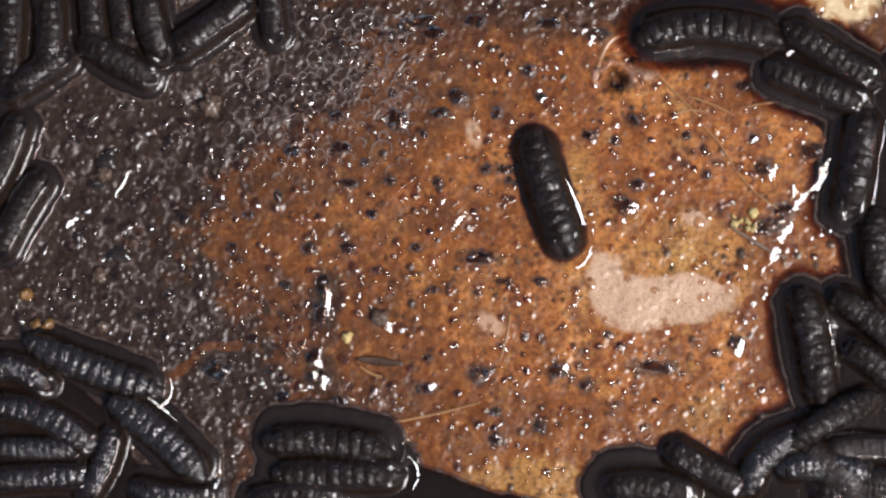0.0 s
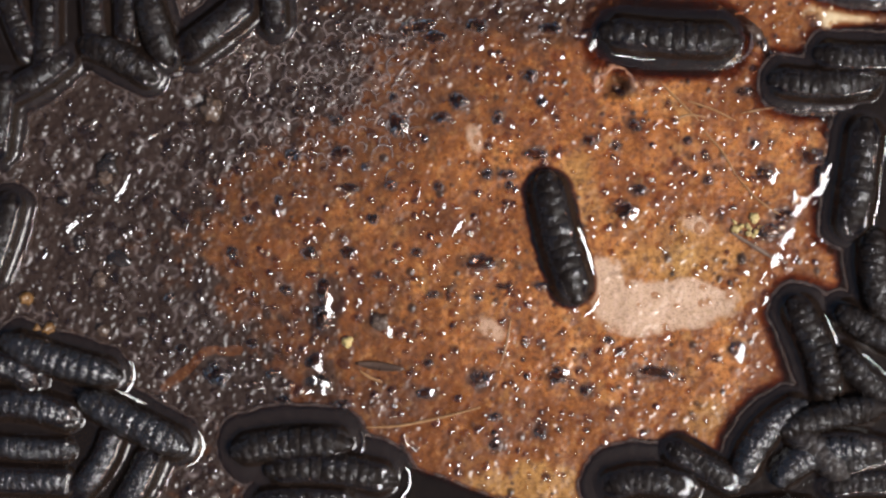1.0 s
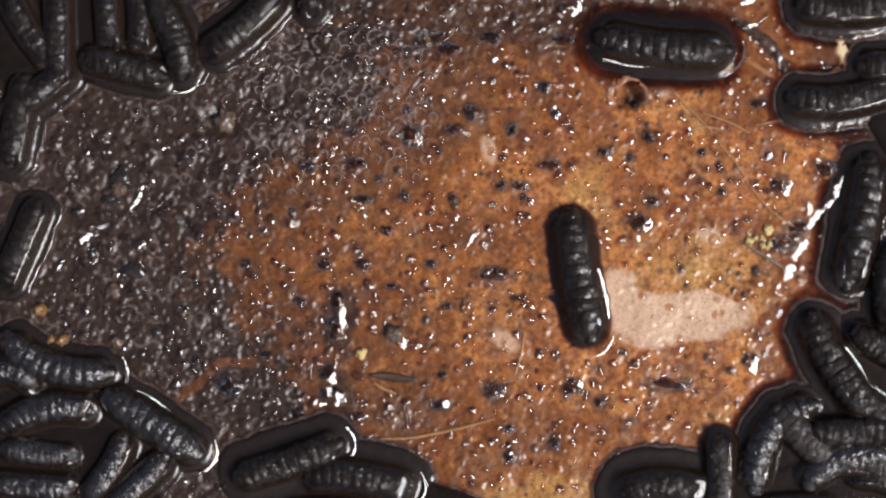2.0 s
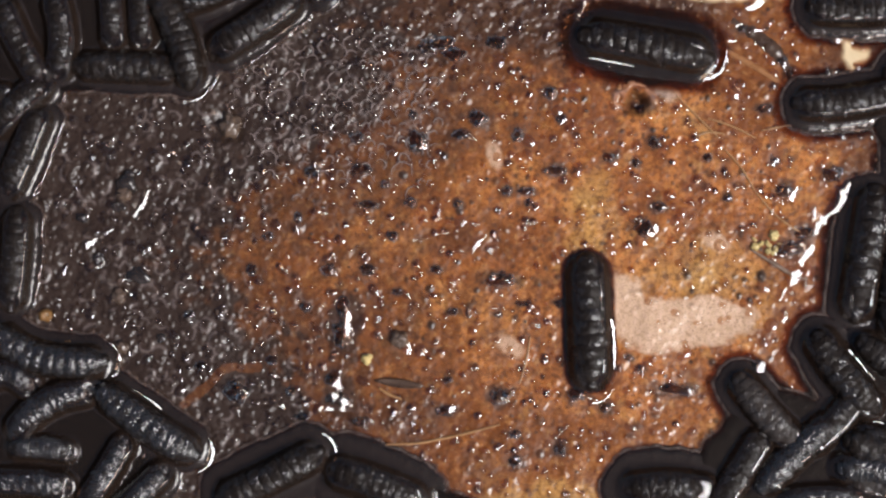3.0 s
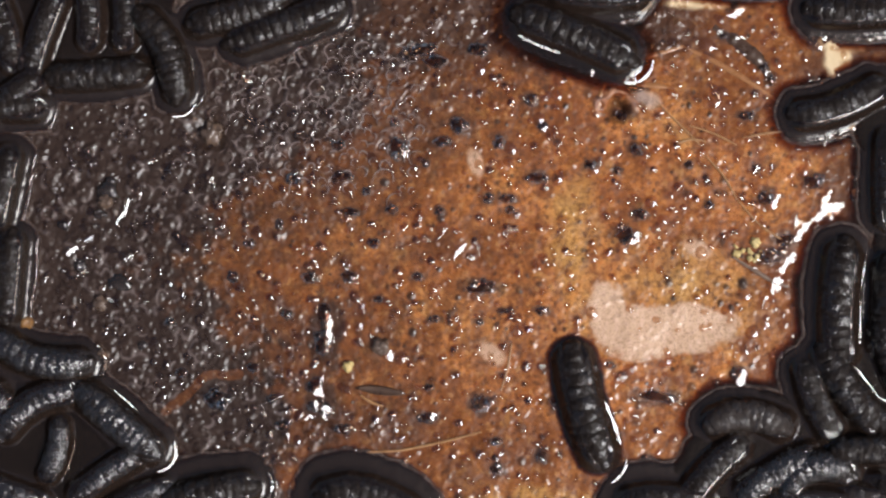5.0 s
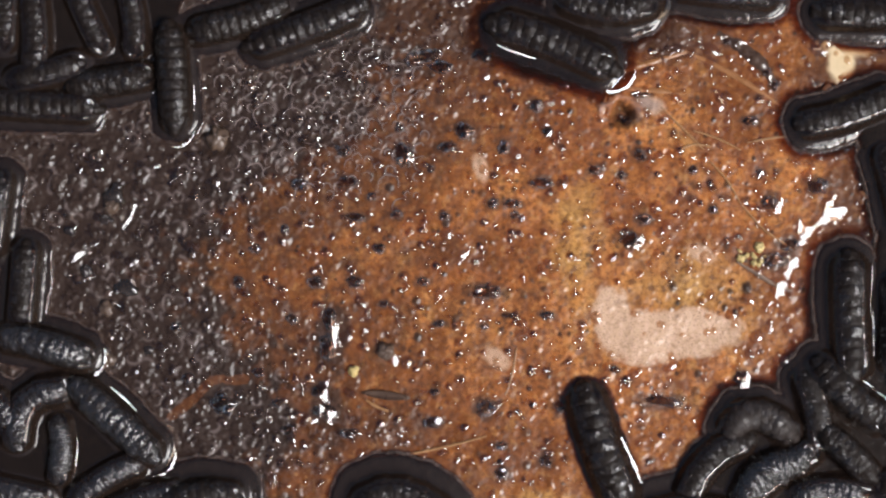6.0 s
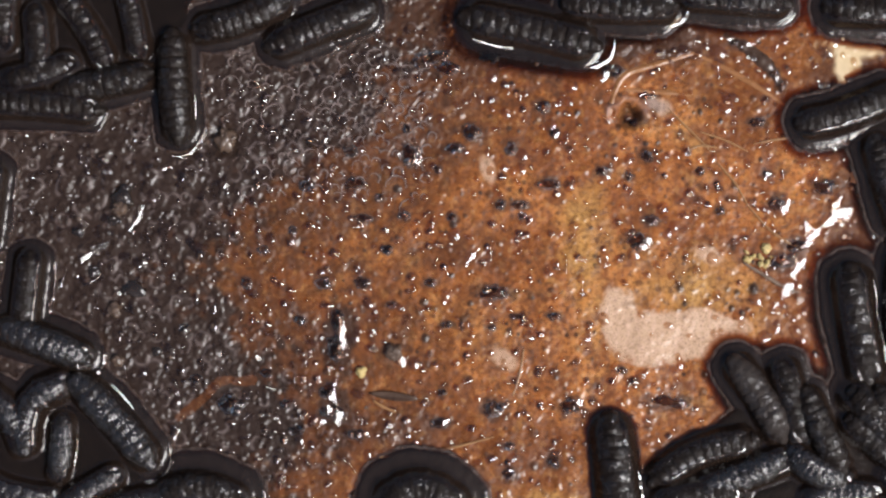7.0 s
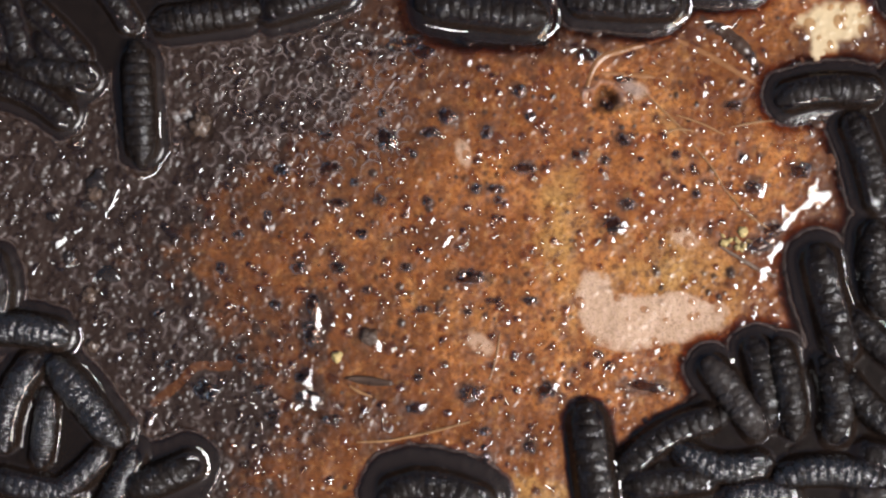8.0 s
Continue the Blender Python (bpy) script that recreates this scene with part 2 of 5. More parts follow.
def cells(x, y, size, seed):
    """Distances to the two nearest of scattered points, in units of the spacing, and the nearest one's number."""
    rng = np.random.RandomState(seed)
    px, py, pr = rng.rand(97, 97), rng.rand(97, 97), rng.rand(97, 97)
    u, v = x / size, y / size
    i, j = np.floor(u).astype(int), np.floor(v).astype(int)
    f1, f2, who = np.full(x.shape, 9.0), np.full(x.shape, 9.0), np.zeros(x.shape)
    for a in (-1, 0, 1):
        for b in (-1, 0, 1):
            ii, jj = (i + a) % 97, (j + b) % 97
            d = np.hypot(i + a + px[ii, jj] - u, j + b + py[ii, jj] - v)
            near = d < f1
            f2 = np.where(near, f1, np.minimum(f2, d))
            who = np.where(near, pr[ii, jj], who)
            f1 = np.where(near, d, f1)
    return f1, f2, who


# ---- where larger clots of slime sit: x, y, half length, half width ----
KNOTS_TOP = [
    (702, 212, 17, 23), (810, 170, 17, 16), (595, 207, 16, 12), (518, 266, 16, 12), (602, 262, 25, 12), (646, 288, 10, 8), (695, 165, 9, 10), (750, 238, 7, 8),
    (778, 200, 20, 9), (880, 200, 13, 13), (946, 264, 24, 11), (938, 127, 13, 13), (957, 172, 9, 9), (895, 300, 17, 8), (775, 323, 10, 8), (618, 324, 20, 8),
    (745, 38, 28, 13), (768, 58, 24, 12), (842, 36, 24, 14), (972, 42, 26, 12), (720, 46, 20, 14), (1060, 62, 20, 12),
]
KNOTS_RIGHT = [
    (1100, 152, 16, 9), (1042, 240, 13, 10), (1130, 327, 15, 10), (1104, 364, 20, 16), (1122, 213, 12, 11), (1088, 249, 8, 7), (1318, 153, 16, 9), (1334, 246, 8, 9), (1352, 298, 16, 14), (1436, 268, 20, 15),
    (1276, 10, 11, 8), (1318, 36, 10, 7), (1346, 66, 10, 8), (1360, 90, 8, 11), (1386, 372, 20, 13), (1302, 606, 15, 12), (1077, 594, 9, 7), (1122, 106, 15, 7),
]
KNOTS_LOW = [
    (492, 348, 8, 13), (544, 440, 15, 13), (614, 439, 15, 11), (850, 458, 28, 15), (986, 656, 17, 15), (1036, 682, 11, 11), (1163, 650, 40, 11), (850, 663, 19, 17), (956, 757, 11, 12), (876, 778, 12, 12), (876, 729, 12, 8),
    (754, 688, 22, 10), (757, 634, 9, 7), (605, 707, 15, 11), (210, 452, 26, 16), (382, 655, 26, 20), (505, 505, 12, 10), (766, 513, 12, 7), (737, 439, 12, 8), (957, 498, 13, 8), (668, 478, 10, 7), (846, 518, 9, 6), (888, 498, 14, 5),
]
KNOTS = KNOTS_TOP + KNOTS_RIGHT + KNOTS_LOW
CLOTS = [
    (572, 505, 13, 22), (568, 555, 17, 26), (556, 630, 16, 18), (560, 668, 20, 13), (575, 672, 10, 15), (480, 655, 10, 9), (500, 700, 16, 9), (445, 600, 12, 9),
    (190, 288, 20, 26), (175, 330, 14, 10), (440, 380, 12, 9), (410, 440, 10, 12), (300, 520, 12, 8), (320, 610, 13, 10), (250, 560, 11, 9), (140, 420, 12, 10),
    (110, 350, 12, 9), (860, 300, 10, 9), (900, 320, 9, 8), (1250, 310, 9, 8), (1215, 240, 9, 8), (690, 320, 12, 9), (660, 380, 10, 9), (1360, 400, 26, 14),
]

# many smaller smudges of slime, thinning out to one side: x, y, size
dots = random.Random(77)
SMUDGES = []
while len(SMUDGES) < 230:
    x, y = dots.uniform(420, 1480), dots.uniform(10, 860)
    if dots.random() < 1.15 - (x - 420) / 1300 and not (1030 < x < 1310 and 455 < y < 600):
        SMUDGES.append((x, y, dots.uniform(4, 9)))


# ---- the ground: the rind of a rotten fruit, with its slime, bubbles and beads ----
def slime_at(x, y):
    """How much dark slime lies on the rind, 0 to 1."""
    wob = (fbm(x, y, 150, 11, 4) - 0.5) * 2
    wob2 = (fbm(x, y, 34, 12, 4) - 0.5) * 2
    edge = np.interp(y, (-130, 30, 90, 150, 210, 270, 340, 430, 520, 600, 680, 760, 960), (790, 780, 730, 710, 640, 560, 485, 455, 480, 530, 560, 560, 500))
    fine = (fbm(x, y, 15, 13, 3) - 0.5) * 150
    left = smooth(95, -135, x - edge + wob * 120 + wob2 * 130 + fine)
    left = np.maximum(left, 0.56 * smooth(270, -50, x - edge + wob * 150 + wob2 * 200 + fine * 1.5) * smooth(790, 690, y))
    top = smooth(85, 25, y + wob * 25 + wob2 * 30) * smooth(1330, 1150, x) * 0.8
    mid = smooth(0.50, 0.72, fbm(x, y, 60, 21, 4)) * smooth(1100, 560, x) * 0.6
    streak = 1 - smooth(0.25, 0.55, np.maximum(along(x, y, ((292, 678), (335, 642), (362, 615), (420, 612)), 12) * (0.1 + 1.2 * fbm(x, y, 16, 14, 3)), inside(x, y, 400, 400, 90, 30, 0.9) * 0.45) * 2 + wob2 * 0.2) * 0.48
    return np.clip(np.maximum.reduce([left * streak, top, mid]), 0, 1)


def rind():
    step = 2.0
    xs, ys = np.arange(-90, 1662, step), np.arange(-130, 960, step)
    x, y = np.meshgrid(xs, ys)
    slime = slime_at(x, y)
    wet = smooth(0.25, 0.8, slime)
    z = (fbm(x, y, 260, 31, 3) - 0.5) * 8 + (fbm(x, y, 60, 32, 3) - 0.5) * 6 + (fbm(x, y, 9, 33, 2) - 0.5) * 1.6
    scum = np.zeros_like(x)
    # froth in the slime: small domes with sunken joints
    f1, f2, who = cells(x + (fbm(x, y, 20, 41, 2) - 0.5) * 12, y, 11, 42)
    z += wet * (np.sqrt(np.clip(1 - (f1 / (0.25 + 0.5 * who)) ** 2, 0, 1)) * 1.9 * (who > 0.62) - 0.4)
    f1, f2, who = cells(x, y + (fbm(x, y, 20, 43, 2) - 0.5) * 16, 30, 44)
    z += wet * np.sqrt(np.clip(1 - (f1 / (0.2 + 0.4 * who)) ** 2, 0, 1)) * 2.6 * (who > 0.72)
    # pale broken rings painted for the reflections round each dome
    ring = np.exp(-((f1 / (0.18 + 0.34 * who) - 1) / 0.20) ** 2) * (who > 0.35) * smooth(0.46, 0.60, fbm(x, y, 22, 49, 2))
    scum = np.maximum(scum, ring * wet * 0.42)
    # bubbles grown together at the top: round cells with thin raised walls
    net = np.clip(inside(x, y, 575, 135, 250, 165, -0.15) * 2.4, 0, 1)
    for size, seed, thin in ((44, 45, 0.04),):
        f1, f2, who = cells(x + (fbm(x, y, 30, seed, 3) - 0.5) * 34, y + (fbm(x, y, 30, seed + 1, 3) - 0.5) * 34, size, seed + 2)
        size_of = 0.30 + 0.34 * who
        wall = np.maximum(np.exp(-((f1 - size_of) / thin) ** 2) * (f1 < f2 * 0.96), np.exp(-((f2 - f1) / (thin * 1.5)) ** 2) * (f1 < size_of * 1.25))
        wall *= net * smooth(0.44, 0.56, fbm(x, y, 46, seed + 3, 3))
        z += wall * 1.6 - net * 2.5 * np.clip(1 - (f1 / size_of) ** 2, 0, 1) * (who > 0.4)
        scum = np.maximum(scum, wall * 0.25)
    # beads and pits scattered on the bare skin
    rng = np.random.RandomState(7)
    for k in range(2600):
        bx, by = rng.uniform(-80, 1650), rng.uniform(-120, 950)
        big = rng.rand()
        r = 2.6 + 5.5 * big ** 5 + rng.rand() * 1.6
        i0, j0 = int((bx - xs[0]) / step), int((by - ys[0]) / step)
        w = int(r * 2 / step) + 2
        sl = (slice(max(j0 - w, 0), j0 + w + 1), slice(max(i0 - w, 0), i0 + w + 1))
        if z[sl].size == 0:
            continue
        d = np.hypot(x[sl] - bx, (y[sl] - by) * rng.uniform(0.8, 1.25)) / r
        z[sl] += np.clip(1 - d ** 2, 0, 1) ** 1.5 * r * 0.22
        # a third get slime colour: dark nodules, and painted shade of clear beads
        if rng.rand() < 0.35:
            slime[sl] = np.maximum(slime[sl], smooth(1.5, 0.7, d) * rng.uniform(0.35, 0.95))
    pale = np.clip(np.maximum.reduce([inside(x, y, 1010, 360, 75, 170, 0.1), inside(x, y, 1250, 730, 90, 60), inside(x, y, 1200, 440, 240, 130) * 0.8]) * 1.8 - 0.5 + (fbm(x, y, 40, 51, 4) - 0.5) * 1.1, 0, 1) * 0.75
    pale = np.maximum(pale, smooth(0.1, 0.5, inside(x, y, 950, 855, 170, 75) + (fbm(x, y, 30, 52, 4) - 0.5) * 0.9) * 0.7)
    red = np.clip(np.maximum(smooth(0.05, 0.5, slime_at(x - 70, y)) * 0.8, smooth(0.1, 0.7, slime_at(x - 150, y)) * 0.6) + smooth(680, 735, y) * smooth(890, 810, y) * 1.0 * fbm(x, y, 60, 53, 3), 0, 1)
    red = np.maximum(red, smooth(0.1, 0.5, inside(x, y, 1390, 500, 110, 260, 0.1)) * 0.55)
    shore = smooth(0.05, 0.5, inside(x, y, 1560, 110, 200, 170) + (fbm(x, y, 50, 57, 3) - 0.5) * 0.5)
    shore = np.maximum(shore, smooth(0.05, 0.5, inside(x, y, 1565, 300, 165, 215) + (fbm(x, y, 50, 62, 3) - 0.5) * 0.5))
    red = np.maximum(red, smooth(760, 830, y + (fbm(x, y, 40, 63, 3) - 0.5) * 80) * 0.95 * smooth(0.32, 0.55, fbm(x, y, 30, 64, 4)))
    red = np.maximum(red, smooth(600, 760, y + (fbm(x, y, 90, 65, 3) - 0.5) * 160) * 0.5)
    red = np.maximum(red, shore * 0.95)
    slime = np.maximum(slime, shore * 0.45)
    # a wet hollow round the largest grain
    hollow = np.hypot((x - 366) / 44, (y - 186) / 36) + (fbm(x, y, 20, 67, 2) - 0.5) * 0.5
    z -= 7 * smooth(1.0, 0.5, hollow)
    slime = np.maximum(slime, smooth(1.1, 0.7, hollow))
    # a sunken pit with a curled grey lip
    pit = np.hypot((x - 1088) / 27, (y - 142) / 24) + (fbm(x, y, 22, 58, 3) - 0.5) * 0.9
    z -= 24 * smooth(1.1, 0.2, pit)
    lip = np.exp(-((pit - 1.25) / 0.22) ** 2) * smooth(15, -8, y - 140)
    z += 5 * lip
    scum = np.maximum(scum, np.maximum(lip * 0.3, smooth(0.1, 0.6, inside(x, y, 1132, 120, 40, 17, 0.45) + (fbm(x, y, 14, 59, 3) - 0.5) * 0.5) * 0.55))
    # pit darkened with slime colour: its own brown and the shade inside
    slime = np.maximum(slime, smooth(1.1, 0.5, pit) * 0.7)
    red = np.maximum(red, smooth(0.1, 0.6, inside(x, y, 1340, 90, 280, 140) + (fbm(x, y, 50, 56, 3) - 0.5) * 0.5) * 0.68)
    fray = (fbm(x, y, 12, 54, 2) - 0.5) * 0.5
    column = np.maximum(inside(x, y, 572, 545, 42, 95, 0.05), inside(x, y, 566, 660, 46, 50))
    slime = np.maximum(slime, smooth(0.0, 0.45, column + (fbm(x, y, 26, 66, 4) - 0.5) * 0.9) * (column > 0) * 0.85)
    for kx, ky, ka, kb in KNOTS + CLOTS:
        i0, j0, w = int((kx - xs[0]) / step), int((ky - ys[0]) / step), int(max(ka, kb) * 2 / step) + 2
        sl = (slice(max(j0 - w, 0), j0 + w + 1), slice(max(i0 - w, 0), i0 + w + 1))
        d = 1 - inside(x[sl], y[sl], kx, ky, ka * 2.0, kb * 2.0)
        slime[sl] = np.maximum(slime[sl], smooth(0.95, 0.4, d + fray[sl]) * 0.7)
    for kx, ky, ka in SMUDGES:
        i0, j0, w = int((kx - xs[0]) / step), int((ky - ys[0]) / step), int(ka * 1.6 / step) + 2
        sl = (slice(max(j0 - w, 0), j0 + w + 1), slice(max(i0 - w, 0), i0 + w + 1))
        d = 1 - inside(x[sl], y[sl], kx, ky, ka * 1.6, ka * 1.2)
        slime[sl] = np.maximum(slime[sl], smooth(1.0, 0.2, d + fray[sl] * 1.4) * 0.62)
    ragged = (fbm(x, y, 24, 55, 4) - 0.5) * 0.9
    main = np.maximum.reduce([inside(x, y, 1074, 505, 40, 72, -0.1), inside(x, y, 1130, 535, 92, 56, 0.0), inside(x, y, 1205, 530, 112, 50, -0.05)])
    bare = smooth(0.0, 0.30, main + ragged * 0.42 + (fbm(x, y, 11, 61, 3) - 0.5) * 0.35) * smooth(0.0, 0.06, main)
    faint = np.maximum.reduce([inside(x, y, *e) for e in ((1145, 126, 34, 18, 0.5), (838, 236, 16, 32, -0.3), (866, 574, 34, 22, 0.6), (1232, 388, 34, 20, 0.5))])
    bare = np.maximum(bare, smooth(0.0, 0.5, faint + ragged * 0.4) * (faint > 0) * 0.75)
    wood = np.maximum.reduce([inside(x, y, 1495, 6, 78, 42, -0.15), inside(x, y, 1476, 52, 30, 44, 0.0), inside(x, y, 1250, -46, 140, 14) * 0.5])
    cream = smooth(0.0, 0.35, wood + ragged * 0.5) * (wood > 0) * 0.92
    slime *= (1 - 0.9 * np.maximum(bare, cream))
    red *= (1 - np.maximum.reduce([bare, cream, np.clip(pale, 0, 1) * smooth(760, 800, y)]))
    n, m = x.shape
    co = np.stack([(x - 784) * U, (441 - y) * U, z * U], -1).reshape(-1, 3)
    idx = np.arange(n * m).reshape(n, m)
    quads = np.stack([idx[1:, :-1], idx[1:, 1:], idx[:-1, 1:], idx[:-1, :-1]], -1).reshape(-1, 4)
    me = bpy.data.meshes.new("ground")
    me.vertices.add(n * m)
    me.vertices.foreach_set("co", co.ravel())
    me.loops.add(quads.size)
    me.loops.foreach_set("vertex_index", quads.ravel())
    me.polygons.add(len(quads))
    me.polygons.foreach_set("loop_start", np.arange(0, quads.size, 4))
    for name, values in (("slime", slime), ("pale", pale), ("red", red), ("scum", scum), ("bare", bare), ("cream", cream)):
        me.attributes.new(name, "FLOAT", "POINT").data.foreach_set("value", values.ravel().astype(np.float32))
    me.update()
    me.validate()
    me.materials.append(RIND)
    me.shade_smooth()
    tagged(new("ground", me), "wet orange-brown rotten rind under dark bubbly slime", "ground", kind="structure")
    # the rind goes on all round, coarser, a little lower
    bm = bmesh.new()
    bmesh.ops.create_grid(bm, x_segments=90, y_segments=90, size=0.30)
    for v in bm.verts:
        v.co.z = -0.0012 + 0.0006 * noise.noise(v.co * 60)
    ob = part("ground_outskirts", bm, RIND)
    tagged(ob, "wet brown rotten rind around the feeding place", "ground", kind="structure")
    return xs, ys, z


GX, GY, GZ = rind()


def ground_z(x, y):
    i = min(max(int((x - GX[0]) / 2), 0), len(GX) - 1)
    j = min(max(int((y - GY[0]) / 2), 0), len(GY) - 1)
    return GZ[j, i]


# ---- small things on the rind ----
def lump(bm, x, y, r, h, squash=1.0, turn=0.0, seed=0, rough=0.12, z=None):
    """A rounded uneven lump, its lower part sunk in the rind."""
    made = bmesh.ops.create_icosphere(bm, subdivisions=3, radius=1.0)["verts"]
    base = ground_z(x, y) if z is None else z
    c, s = math.cos(turn), math.sin(turn)
    for v in made:
        k = 1 + rough * noise.noise(v.co * 1.7 + Vector((seed * 3.1, seed * 1.7, 0))) * 2
        u, w = v.co.x * r * k, v.co.y * r * squash * k
        v.co = at(x + u * c - w * s, y + u * s + w * c, base + v.co.z * h * k)
    return made


def knot(x, y, rx, ry, seed):
    """A dark wet clot of slime, several lobes grown together."""
    rng = random.Random(seed)
    bm = bmesh.new()
    lump(bm, x, y, rx, min(rx, ry) * 0.55, ry / rx, 0.2 * rng.uniform(-1, 1), seed, 0.25)
    for k in range(rng.randint(3, 5)):
        a = rng.uniform(0, 2 * math.pi)
        r = min(rx, ry) * rng.uniform(0.35, 0.6)
        lump(bm, x + math.cos(a) * rx * 0.8, y + math.sin(a) * ry * 0.8, r, r * 0.8, rng.uniform(0.7, 1.2), a, seed + k, 0.2)
    ob = part("slime_clot", bm, DARKBEAD if x < 300 else CLOT)
    return tagged(ob, "dark glossy clot of wet slime stuck on the brown rind", "slime clot", "slime clots")


for k, (x, y, rx, ry) in enumerate(KNOTS + CLOTS):
    knot(x, y, rx * 0.86, ry * 0.86, k)


def FLAT(x, y):
    """The rind's height, evened out over a small neighbourhood."""
    i = min(max(int((x - GX[0]) / 2), 8), len(GX) - 9)
    j = min(max(int((y - GY[0]) / 2), 8), len(GY) - 9)
    return float(np.mean(GZ[j - 8:j + 9, i - 8:i + 9]))


def strand(points, r, label, name="fibre", category="fibre", mat=None, lift=1.5):
    """A thin bent strand lying on the rind, tapered at both ends."""
    bm = bmesh.new()
    pts = [Vector(p) for p in points]
    path = []
    for k in range(len(pts) - 1):
        p0, p1, p2, p3 = pts[max(k - 1, 0)], pts[k], pts[k + 1], pts[min(k + 2, len(pts) - 1)]
        for f in (j / 8 for j in range(8)):
            path.append(0.5 * (2 * p1 + (p2 - p0) * f + (2 * p0 - 5 * p1 + 4 * p2 - p3) * f * f + (3 * p1 - p0 - 3 * p2 + p3) * f ** 3))
    path.append(pts[-1])
    rows = []
    for k, p in enumerate(path):
        q, o = path[min(k + 1, len(path) - 1)], path[max(k - 1, 0)]
        d = (q - o).normalized()
        u = k / (len(path) - 1)
        rr = r * (0.35 + 0.65 * math.sin(math.pi * (0.08 + 0.84 * u))) * (1 + 0.3 * noise.noise(Vector((p.x, p.y, r)) * 0.09))
        base = FLAT(p.x, p.y) + lift
        rows.append([bm.verts.new(at(p.x - d.y * rr * math.cos(a), p.y + d.x * rr * math.cos(a), base + rr * 0.7 * math.sin(a))) for a in (2 * math.pi * b / 8 for b in range(8))])
    for p, q in zip(rows, rows[1:]):
        for b in range(8):
            bm.faces.new((p[b], p[(b + 1) % 8], q[(b + 1) % 8], q[b]))
    bm.faces.new(rows[0])
    bm.faces.new(rows[-1])
    bmesh.ops.recalc_face_normals(bm, faces=bm.faces)
    return tagged(part(name, bm, mat or FIBRE), label, category)


for points, r in (([(648, 748), (700, 746), (745, 738), (790, 728), (850, 712)], 2.6), ([(636, 648), (655, 660), (676, 668)], 3.0), ([(903, 556), (896, 600), (884, 640)], 2.2), ([(1160, 130), (1205, 175), (1235, 205)], 2.0),
                  ([(1215, 170), (1260, 185), (1300, 205)], 2.0), ([(1190, 205), (1215, 195), (1245, 198)], 2.2), ([(1310, 192), (1350, 184), (1392, 180)], 2.0),
                  ([(1245, 225), (1275, 258), (1300, 300)], 2.0), ([(1300, 300), (1340, 345), (1380, 372)], 2.0)):
    strand(points, r * 0.95, "thin tan plant fibre stuck on the wet rind")
for points, r in (([(1052, 158), (1062, 105), (1085, 68), (1140, 50), (1205, 30)], 7), ([(1205, 30), (1270, 62), (1325, 95), (1368, 125)], 6.5), ([(1080, 95), (1150, 100), (1210, 108)], 5.5)):
    strand(points, r, "raised orange-tan vein in the rind", "vein", "vein", VEIN, -2.3)
strand([(1258, -4), (1288, 14), (1318, 36), (1345, 62), (1362, 96)], 15, "dark shrivelled scrap of skin sunk in brown liquid", "skin_scrap", "skin scrap", HUSK, -5.0)
strand([(1292, 402), (1330, 425), (1365, 446), (1392, 455)], 3.4, "thin grey-brown twig lying on the rind", "twig", "twig", TWIG, 3.5)


def grain(x, y, r, mat, label, seed, squash=0.9):
    bm = bmesh.new()
    rng = random.Random(seed + 50)
    lump(bm, x, y, r, r * 0.7, squash, seed, seed, 0.28, ground_z(x, y) + r * 0.25)
    for k in range(3):
        a = rng.uniform(0, 6.3)
        lump(bm, x + r * 0.6 * math.cos(a), y + r * 0.6 * math.sin(a), r * rng.uniform(0.4, 0.65), r * 0.5, 0.8, a, seed + k, 0.3, ground_z(x, y) + r * 0.3)
    return tagged(part("seed", bm, mat), label, "seed")


for k, (x, y, r) in enumerate(((674, 562, 15), (176, 487, 12), (371, 186, 20), (186, 308, 12), (182, 578, 11))):
    grain(x, y, r, SEED, "small brown grain half sunk in slime", k)
for k, (x, y, r) in enumerate(((86, 576, 12), (64, 575, 9), (46, 521, 12))):
    grain(x, y, r, AMBER_SEED, "small amber grain at the edge of the slime", k + 20)
for k, (x, y, r) in enumerate(((614, 597, 9), (1333, 376, 9))):
    grain(x, y, r, FLAKE, "small yellowish grain on the wet rind", k + 9)


def husk(x, y, turn, long, wide, mat):
    """An empty pointed seed husk, open like a boat."""
    bm = bmesh.new()
    rows = []
    for k in range(13):
        u = -1 + k / 6
        w = wide * (1 - abs(u) ** 2.2) + 0.4
        row = []
        for b in range(9):
            a = math.pi * (1.05 + 0.9 * b / 8)
            px, py, pz = u * long, w * math.cos(a), w * 0.5 * (math.sin(a) + 1) + 2
            row.append(bm.verts.new(at(x + px * math.cos(turn) - py * math.sin(turn), y + px * math.sin(turn) + py * math.cos(turn), FLAT(x, y) + pz)))
        rows.append(row)
    for p, q in zip(rows, rows[1:]):
        for b in range(8):
            bm.faces.new((p[b], p[b + 1], q[b + 1], q[b]))
    ob = part("husk", bm, mat)
    solid = ob.modifiers.new("thickness", "SOLIDIFY")
    solid.thickness, solid.offset = 1.6 * U, 0
    return tagged(ob, "empty brown pointed seed husk lying in slime", "husk")


husk(672, 640, 0.12, 44, 7, HUSK)


def flake(x, y, size, seed):
    rng = random.Random(seed)
    bm = bmesh.new()
    for k in range(18):
        u = rng.uniform(-1, 1)
        lump(bm, x + u * size * 1.2, y + (rng.uniform(-0.45, 0.45) + 0.35 * u) * size, size * rng.uniform(0.14, 0.3), size * 0.16, rng.uniform(0.4, 0.9), rng.uniform(0, 3), seed + k, 0.5, ground_z(x, y) + 4)
    return tagged(part("flake", bm, FLAKE), "crumbly yellow flake of dried flesh", "flake")


flake(1315, 396, 17, 3)


